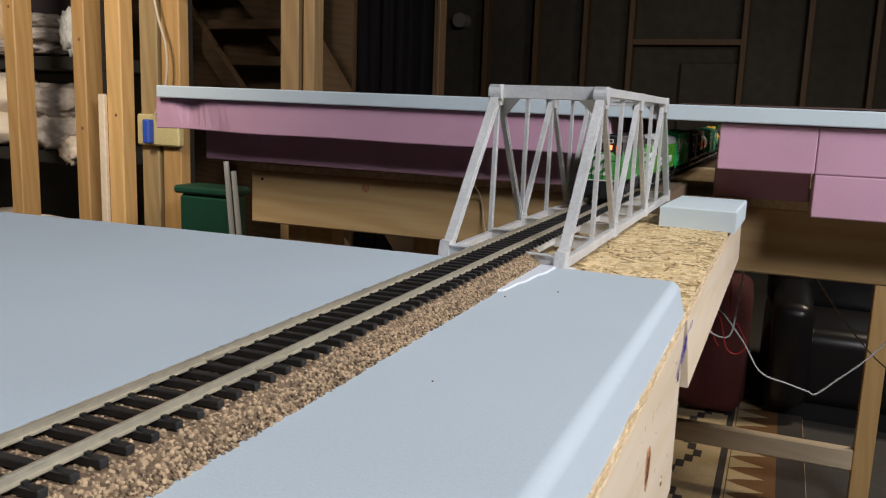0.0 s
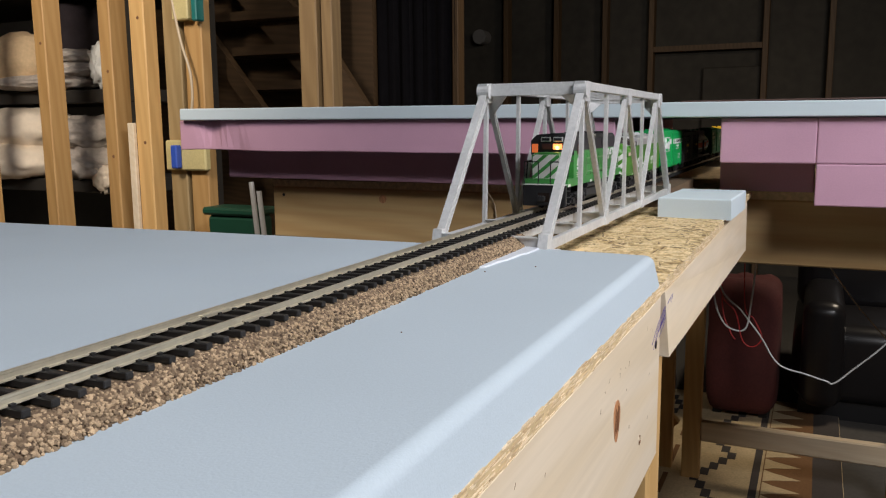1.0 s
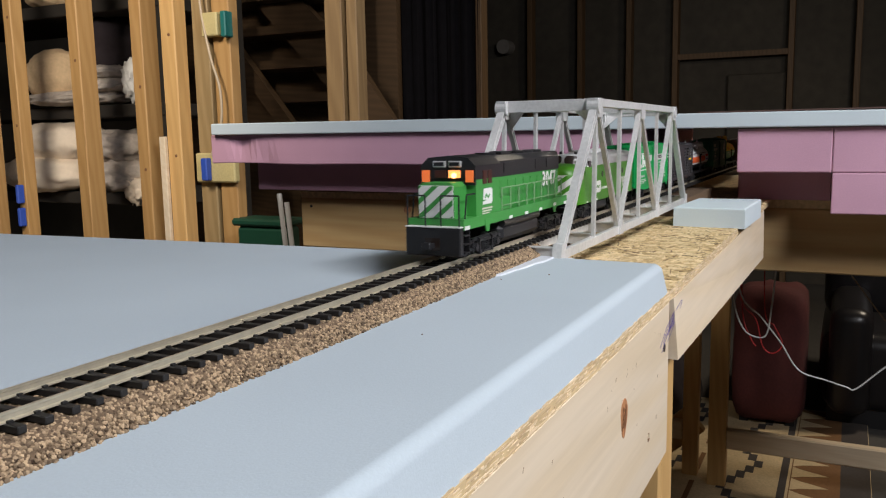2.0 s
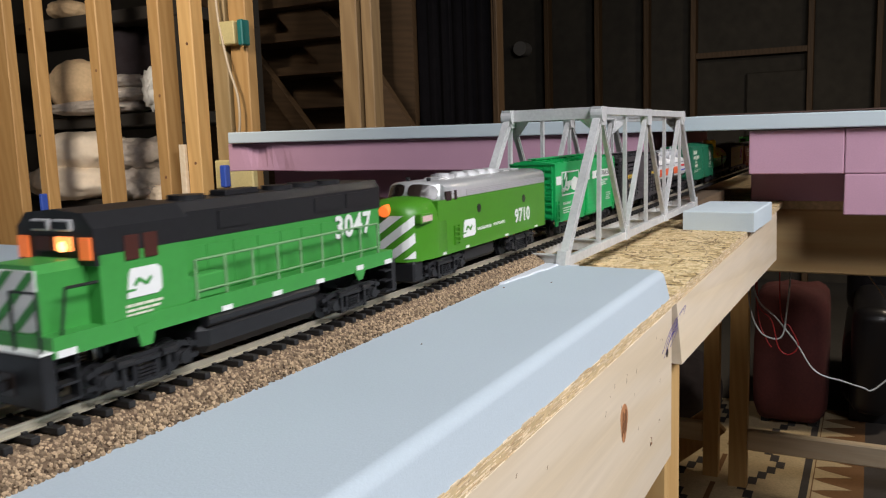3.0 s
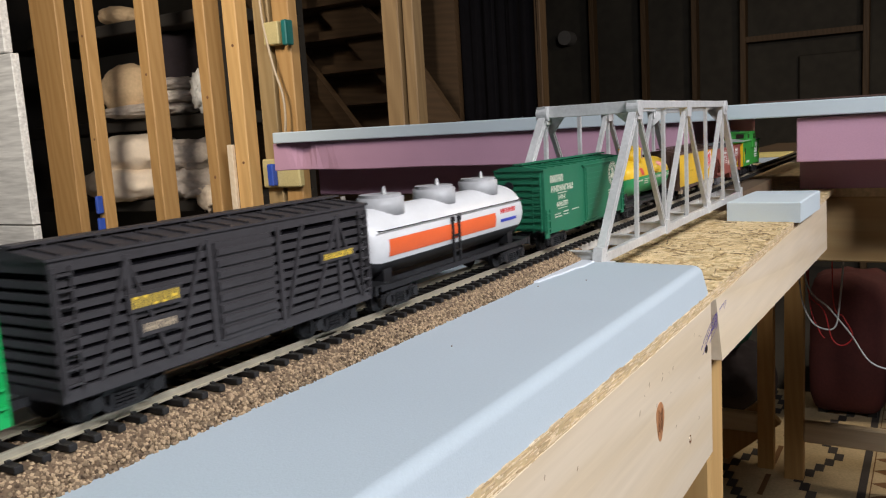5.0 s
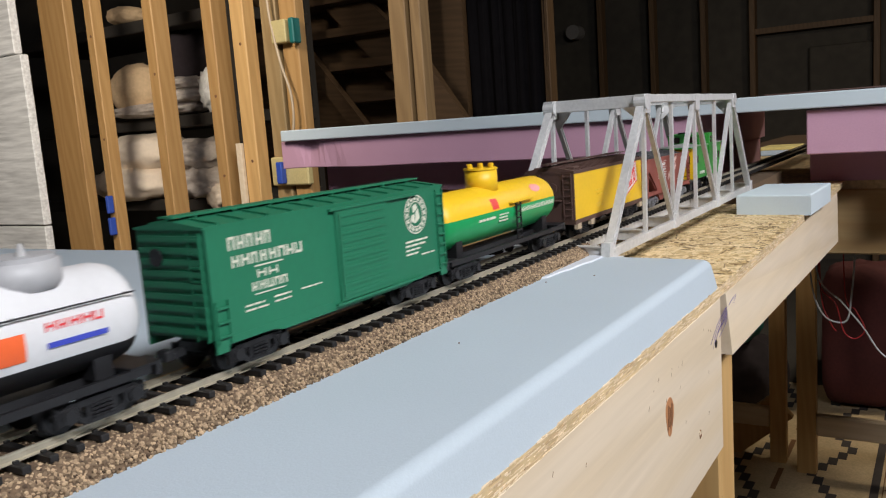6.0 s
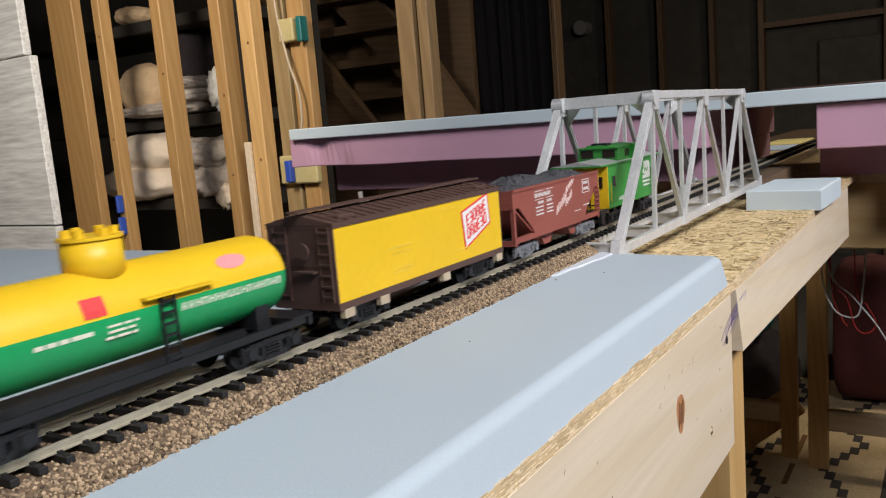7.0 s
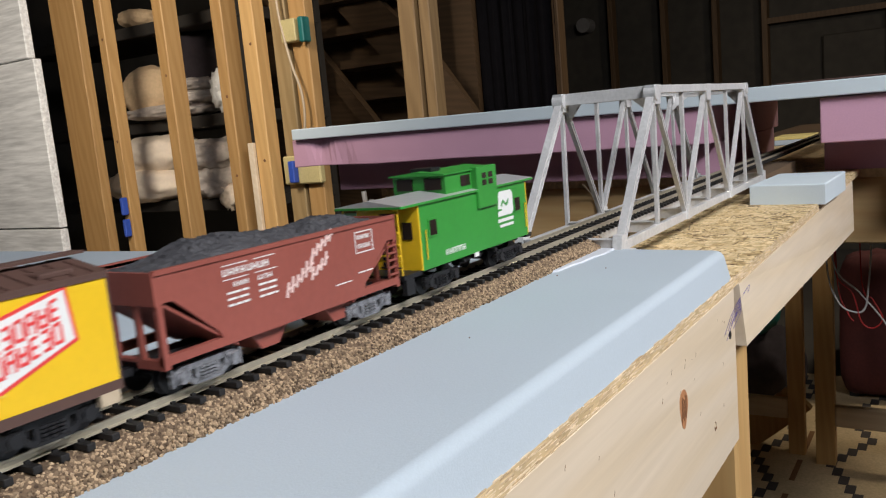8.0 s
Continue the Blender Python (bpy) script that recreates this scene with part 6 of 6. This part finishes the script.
PLAN = [(0.0085, 0.0145), (0.0115, 0.0157), (0.0138, 0.0182), (0.0153, 0.0222), (0.0164, 0.0280), (FX, 0.0340), (FX, 0.0450)]
TOPS = [0.0374, 0.0394, 0.0410, 0.0420, 0.0425, 0.0427, 0.0427]
part("nose", hull(bmesh.new(), [f_section(y, w, t) for (w, y), t in zip(PLAN, TOPS)]), "green_f", funit, "bulldog green nose with white stripes", True)
part("side", B(-FX, FX, 0.036, FL, 0.0125, 0.0401), "green_f", funit, "green body side")


def screen_point(u, v, out=0.0):
    """A point of the curved front of the cab roof, u across and v up."""
    zb, zt = 0.0416 - 0.0036 * u * u, 0.0490 - 0.0016 * u * u
    return (u * 0.0160 * (1 - 0.06 * v), 0.0330 + 0.0085 * u * u + 0.0042 * v - out, zb + (zt - zb) * v + out * 0.4)


def roof_point(u, y):
    a = u * math.pi / 2
    return ((1 if u > 0 else -1) * FX * abs(math.sin(a)) ** 0.62, y, 0.0440 + 0.0053 * abs(math.cos(a)) ** 0.62)


us = [-1 + i / 12 for i in range(25)]
rows_ = [[(-0.0160, 0.0418, 0.0396)] + [screen_point(u, v) for u in us] + [(0.0160, 0.0418, 0.0396)] for v in (0, 0.5, 1)]
rows_ += [[(-FX, y, 0.0402)] + [roof_point(u, y) for u in us] + [(FX, y, 0.0402)] for y in (0.0470, 0.052, FL)]
part("roof", hull(bmesh.new(), rows_), "silverroof", funit, "silver roof", True)
bm = bmesh.new()
for z in (0.0407, 0.0416, 0.0425, 0.0434):
    box(bm, FX - 0.0003, FX + 0.00035, 0.068, FL - 0.002, z - 0.00028, z + 0.00028)
part("grille", bm, "silverroof", funit, "silver side grille")
# windscreen, side windows, door, portholes
for s in (-1, 1):
    bm = bmesh.new()
    mid = bm.verts.new(screen_point(s * 0.48, 0.5, 0.0005))
    rings = []
    for f in (0.5, 1.0):
        ring = []
        for k in range(24):
            a = 2 * math.pi * k / 24
            cu, cv = math.cos(a), math.sin(a)
            ring.append(bm.verts.new(screen_point(s * (0.49 + f * 0.42 * math.copysign(abs(cu) ** 0.55, cu)), 0.50 + f * 0.42 * math.copysign(abs(cv) ** 0.55, cv), 0.0005)))
        rings.append(ring)
    for k in range(24):
        bm.faces.new((mid, rings[0][k], rings[0][(k + 1) % 24]))
        bm.faces.new((rings[0][k], rings[1][k], rings[1][(k + 1) % 24], rings[0][(k + 1) % 24]))
    back = [bm.verts.new(v.co + Vector((0, 0.0010, -0.0004))) for v in rings[1]]
    for k in range(24):
        bm.faces.new((rings[1][k], back[k], back[(k + 1) % 24], rings[1][(k + 1) % 24]))
    part("windscreen", bm, "glassdark", funit, "dark rounded windscreen pane")
part("side_window", B(FX - 0.0010, FX + 0.0002, 0.0448, 0.0512, 0.0392, 0.0442, bevel=0.0003), "glassdark", funit)
part("side_window", B(FX - 0.0010, FX + 0.0002, 0.0538, 0.0572, 0.0392, 0.0442, bevel=0.0003), "glassdark", funit)
for y in (0.0832, 0.1475):
    part("porthole", rod(bmesh.new(), (FX - 0.0003, y, 0.0325), (FX + 0.0002, y, 0.0325), 0.0024, 18), "black", funit)
bm = bmesh.new()
rod(bm, (0, 0.0190, 0.0378), (0, 0.0128, 0.0368), 0.0027, 18)
part("headlight", bm, "marker", funit, "orange lit headlight")
num = part("number_board", B(0.0138, 0.0176, 0.0180, 0.0298, 0.0306, 0.0352, bevel=0.0005), "green_f", funit)
part("number_face", B(0.0160, 0.01780, 0.0192, 0.0286, 0.0315, 0.0343), "numface", num, "dull pink number face")


def nose_at(s, z):
    """A point just outside the nose at the distance s round its plan from the middle."""
    left, (xa, ya) = abs(s), (0.0, PLAN[0][1])
    for xb, yb in PLAN:
        d = math.hypot(xb - xa, yb - ya)
        if left <= d or xb == PLAN[-1][0]:
            break
        left, (xa, ya) = left - d, (xb, yb)
    x, y = xa + (xb - xa) * left / d, ya + (yb - ya) * left / d
    return (math.copysign(x + 0.0004 * abs(s) / 0.015, s), y - 0.0004, z)


stripes(funit, nose_at, -0.0150, 0.0150, 0.0142, 0.0348, 0.70, 0.0028, 0.0085, 0.0048, "white", "white slanted nose stripe")
part("pilot", B(-0.0145, 0.0145, 0.0150, 0.024, 0.0025, 0.0127, bevel=0.001), "black", funit)
lettering("road_number", "9710", 0.0112, on_side(0.1450, 0.0226, FX + 0.0001), "white", funit, 1.08, 0.0, "white road number", 0.00028)
herald(funit, FX + 0.0001, 0.063, 0.0187, 0.0150, 0.0090, "green_f")
marks(funit, FX, word(101, 0.081, 0.099, 0.0205, 0.0222, 10, 0.8) + word(102, 0.102, 0.118, 0.0208, 0.0224, 8, 0.8) + [(0.066, 0.070, 0.0128, 0.0142), (0.118, 0.123, 0.0128, 0.0140), (0.165, 0.170, 0.0128, 0.0140), (0.040, 0.0435, 0.0128, 0.0140)], "white")
ladder(funit, FX + 0.0002, 0.0555, 0.0165, 0.0262, 0.005, "green_f", 4)
for y in (0.074, 0.092, 0.106, 0.120, 0.134):
    fan = part("roof_fan", rod(bmesh.new(), (0, y, 0.0484), (0, y, 0.0512), 0.0066, 20, 0.0060), "silverroof", funit)
    part("fan_cap", rod(bmesh.new(), (0, y, 0.0511), (0, y, 0.0519), 0.0040, 16, 0.0034), "silverroof", fan)
for y in (0.066, 0.150, 0.165):
    part("roof_hatch", B(-0.005, 0.005, y - 0.004, y + 0.004, 0.0485, 0.0502, bevel=0.0005), "silverroof", funit)
part("horn", rod(bmesh.new(), (0.006, 0.0480, 0.0476), (0.006, 0.0475, 0.0508), 0.0010, 8, 0.0012), "black", funit)
part("horn", rod(bmesh.new(), (-0.006, 0.0480, 0.0480), (-0.006, 0.0475, 0.0512), 0.0010, 8, 0.0012), "black", funit)
part("fuel_tank", B(-0.0130, 0.0130, 0.070, 0.112, 0.0035, 0.0125, bevel=0.002), "black", funit)
part("skirt", B(-0.0075, 0.0075, 0.021, FL - 0.002, 0.0100, 0.0127), "black", funit)
truck(funit, 0.046, base=0.031)
truck(funit, FL - 0.038, base=0.031)
coupler(funit, 0.0140, -1)
part("drawbar", B(-0.001, 0.001, 0.0, 0.0145, 0.0082, 0.0096), "black", funit)
coupler(funit, FL, 1)

# road switcher in the lead
sd = thing("diesel_locomotive", "green and black model road switcher locomotive with handrails", "locomotive", "model train cars")
DL = 0.178
part("walkway", B(-0.0165, 0.0165, 0.003, DL - 0.003, 0.0165, 0.0222), "green_bn", sd, "green side sill")
part("hood", B(-0.0098, 0.0098, 0.052, DL - 0.0018, 0.0222, 0.0412, bevel=0.0006), "green_bn", sd, "green long hood")
bm = extrude_profile(bmesh.new(), [(-0.0100, 0.0408), (0.0100, 0.0408), (0.0100, 0.0500), (0.0080, 0.0532), (-0.0080, 0.0532), (-0.0100, 0.0500)], 0.052, DL - 0.0015)
part("hood_roof", bm, "black", sd, "black hood top")
bm = extrude_profile(bmesh.new(), [(-0.0105, 0.0222), (0.0105, 0.0222), (0.0105, 0.0385), (0.0085, 0.0408), (-0.0085, 0.0408), (-0.0105, 0.0385)], 0.0045, 0.0205)
part("short_hood", bm, "green_bn", sd, "green short hood with white stripes")
cabp = part("cab", B(-0.0160, 0.0160, 0.0200, 0.0530, 0.0222, 0.0420), "green_bn", sd, "green cab")
bm = extrude_profile(bmesh.new(), [(-0.0162, 0.0418), (0.0162, 0.0418), (0.0162, 0.0492), (0.0118, 0.0535), (0, 0.0545), (-0.0118, 0.0535), (-0.0162, 0.0492)], 0.0188, 0.0540)
part("cab_roof", bm, "black", cabp, "black cab roof")
part("cab_face", B(-0.0162, 0.0162, 0.0188, 0.0202, 0.0388, 0.0420), "black", cabp, "black cab front")
part("cab_window", B(0.0008, 0.0075, 0.0181, 0.0190, 0.0428, 0.0468), "cabglow", cabp, "orange lit cab window")
part("cab_window", B(-0.0075, -0.0008, 0.0181, 0.0190, 0.0428, 0.0468), "cabdim", cabp, "dark amber cab window")
for x in (-0.0130, 0.0130):
    part("cab_window", B(x - 0.0022, x + 0.0022, 0.0181, 0.0190, 0.0405, 0.0468), "cabmid", cabp, "orange lit corner window")
for y in (0.0315, 0.0385):
    part("side_window", B(0.0158, 0.0164, y - 0.0026, y + 0.0026, 0.0390, 0.0462), "cabdim", cabp, "dim amber side window")
for x in (-0.0046, 0.0046):
    nb = part("number_board", B(x - 0.0037, x + 0.0037, 0.0176, 0.0192, 0.0484, 0.0518, bevel=0.0003), "silverroof", cabp, "pale number board")
    part("number_face", B(x - 0.0029, x + 0.0029, 0.0172, 0.0177, 0.0491, 0.0511), "black", nb)
part("headlight", rod(bmesh.new(), (0.0040, 0.0178, 0.0440), (0.0040, 0.0186, 0.0440), 0.0015, 12), "headlight", cabp, "glowing headlight")
part("nose_plate", B(-0.0100, 0.0100, 0.0040, 0.0046, 0.0225, 0.0395), "white", sd, "white nose panel")
stripes(sd, lambda s, z: (s, 0.0037, z), -0.0099, 0.0099, 0.0227, 0.0393, 0.85, 0.0125, 0.0084, 0.0032, "green_bn", "green slanted nose stripe")
for y0, y1 in ((-0.0005, 0.004), (DL - 0.004, DL + 0.0005)):
    bm = box(bmesh.new(), -0.0160, 0.0160, y0, y1, 0.0030, 0.0180, bevel=0.0006)
    part("pilot", bm, "black", sd, "black pilot plate")
    part("coupler_pocket", B(-0.0042, 0.0042, y0 - 0.0004, y1 + 0.0004, 0.0060, 0.0125), "glassdark", sd)
part("pilot_trim", B(-0.0162, 0.0162, -0.0008, 0.0042, 0.0180, 0.0186), "white", sd, "white edge line")
for y in (0.007, DL - 0.007):
    for s in (-1, 1):
        bm = bmesh.new()
        for z in (0.0040, 0.0085, 0.0130):
            box(bm, s * 0.0145 - 0.002, s * 0.0145 + 0.002, y - 0.003, y + 0.003, z, z + 0.0007)
        box(bm, s * 0.0145 - 0.002, s * 0.0145 + 0.002, y + 0.0028, y + 0.0034, 0.0035, 0.0165)
        part("step", bm, "black", sd)
ys = [0.056 + i * 0.0135 for i in range(9)]
for s in (-1, 1):
    for y in ys:
        part("stanchion", rod(bmesh.new(), (s * 0.0160, y, 0.0205), (s * 0.0160, y, 0.0350), 0.0005, 6), "railgreen", sd)
    part("hand_rail", rod(bmesh.new(), (s * 0.0160, ys[0], 0.0350), (s * 0.0160, ys[-1], 0.0350), 0.00042, 6), "railgreen", sd)
    part("hand_rail", rod(bmesh.new(), (s * 0.0162, ys[0], 0.0250), (s * 0.0162, ys[-1], 0.0250), 0.00035, 6), "railgreen", sd)
    bm = bmesh.new()
    for x in (0.0045, 0.0150):
        rod(bm, (s * x, 0.0005, 0.0185), (s * x, 0.0005, 0.0345), 0.00045, 6)
    rod(bm, (s * 0.0045, 0.0005, 0.0345), (s * 0.0150, 0.0005, 0.0345), 0.00045, 6)
    rod(bm, (s * 0.0155, 0.006, 0.0185), (s * 0.0155, 0.009, 0.0345), 0.00045, 6)
    rod(bm, (s * 0.0155, 0.009, 0.0345), (s * 0.0155, 0.0195, 0.0345), 0.00045, 6)
    part("end_rail", bm, "black", sd)
for i in range(9):
    y = 0.055 + i * 0.0128
    part("hood_door", B(0.0097, 0.0101, y, y + 0.0112, 0.0240, 0.0385), "green_bn", sd)
part("battery_box", B(0.0100, 0.0158, 0.0530, 0.0700, 0.0222, 0.0300, bevel=0.0005), "green_bn", sd)
bm = bmesh.new()
for y in (0.070, 0.118, 0.134, 0.150):
    rod(bm, (0, y, 0.0530), (0, y, 0.0548), 0.0062, 20)
box(bm, -0.004, 0.004, 0.085, 0.103, 0.053, 0.0552, bevel=0.0004)
part("roof_fan", bm, "black", sd)
for y0, y1 in ((0.074, 0.090), (0.128, 0.146), (0.150, 0.168)):
    part("radiator_grille", B(0.0098, 0.0104, y0, y1, 0.0430, 0.0490), "black", sd)
part("fuel_tank", B(-0.0150, 0.0150, 0.058, 0.122, 0.0030, 0.0140, bevel=0.003), "black", sd, "black fuel tank")
part("air_tank", rod(bmesh.new(), (0.0140, 0.060, 0.0145), (0.0140, 0.120, 0.0145), 0.0024, 10), "black", sd)
lettering("road_number", "3047", 0.0128, on_side(0.1540, 0.0350, 0.0106), "white", sd, 1.08, 0.0, "white road number", 0.00035)
herald(sd, 0.0161, 0.0285, 0.0278, 0.0132, 0.0086, "green_bn")
marks(sd, 0.0161, word(111, 0.028, 0.042, 0.0252, 0.0260, 8) + word(112, 0.028, 0.041, 0.0238, 0.0245, 8) + word(113, 0.028, 0.038, 0.0226, 0.0232, 6), "cream")
for q in [(0.004, 0.010, 0.0165, 0.0185), (0.066, 0.071, 0.0165, 0.0182), (0.092, 0.097, 0.0165, 0.0182), (0.118, 0.123, 0.0165, 0.0182), (0.146, 0.151, 0.0172, 0.0192), (0.168, 0.174, 0.0165, 0.0185)]:
    marks(sd, 0.0166, [q], "white", "sill_mark", "white painted sill mark")
bm = side_profile(bmesh.new(), [(0.030, 0.0195), (0.038, 0.0195), (0.036, 0.0130), (0.032, 0.0130)], 0.0160, 0.0167)
part("frame_gusset", bm, "green_bn", sd)
bm = side_profile(bmesh.new(), [(0.144, 0.0180), (0.153, 0.0180), (0.150, 0.0130), (0.147, 0.0130)], 0.0160, 0.0167)
part("frame_gusset", bm, "green_bn", sd)
truck(sd, 0.034, axles=2, base=0.029)
truck(sd, DL - 0.034, axles=2, base=0.029)
coupler(sd, 0, -1)
coupler(sd, DL, 1)


# ---- sleepers: the nearest as parts, the rest joined ----
tie_me = bpy.data.meshes.new("tie")
bm = box(bmesh.new(), -0.015, 0.015, -0.0013, 0.0013, -0.0047, -0.0026, bevel=0.00025)
for x in (-0.0087, 0.0087):
    for s in (-1, 1):
        box(bm, x + s * 0.0016 - 0.0005, x + s * 0.0016 + 0.0005, -0.0007, 0.0007, -0.0026, -0.0019)
bm.to_mesh(tie_me)
bm.free()
tie_me.materials.append(M["tie"])
for i in range(295):
    o = new("tie", tie_me)
    o.parent = track
    o.matrix_basis = pose(random.uniform(-0.0002, 0.0002), -0.62 + i * TIE_P, 0, 0, 0, random.uniform(-0.6, 0.6))
bm = bmesh.new()
k = 0
while -0.62 + (295 + k) * TIE_P < RAIL_Y1:
    y = -0.62 + (295 + k) * TIE_P
    box(bm, -0.015, 0.015, y - 0.0013, y + 0.0013, -0.0047, -0.0026)
    k += 1
k = 1
while -0.62 - k * TIE_P > RAIL_Y0:
    y = -0.62 - k * TIE_P
    box(bm, -0.015, 0.015, y - 0.0013, y + 0.0013, -0.0047, -0.0026)
    k += 1
tagged(part("ties_beyond", bm, "tie", track), kind="stuff")

# ---- the train's run ----
SPEED = [(0, 0.115), (0.8, 0.145), (1.5, 0.22), (2.0, 0.235), (2.8, 0.255), (3.2, 0.265), (4.0, 0.279), (4.6, 0.281), (5.2, 0.272), (5.8, 0.258), (6.5, 0.243), (7.2, 0.226), (8.0, 0.226)]


def run(t):
    """Metres that the train has gone at t, counted from its place at 4 s."""
    def gone(u):
        s = 0.0
        for (a, va), (b, vb) in zip(SPEED, SPEED[1:]):
            if u <= a:
                break
            e = min(u, b)
            ve = va + (vb - va) * (e - a) / (b - a)
            s += (va + ve) / 2 * (e - a)
        return s
    return gone(t) - gone(4.0)


def motions():
    for car, nose in ((sd, -0.6216), (funit, -0.439), (box_green, -0.2330), (stock, -0.078), (tank_white, 0.066), (box_gn, 0.2392), (tank_yellow, 0.383), (reefer, 0.538), (hopper, 0.684), (caboose, 0.823)):
        walk(car, [(k * 0.2, pose(0, nose - run(k * 0.2), 0)) for k in range(41)])


motions()
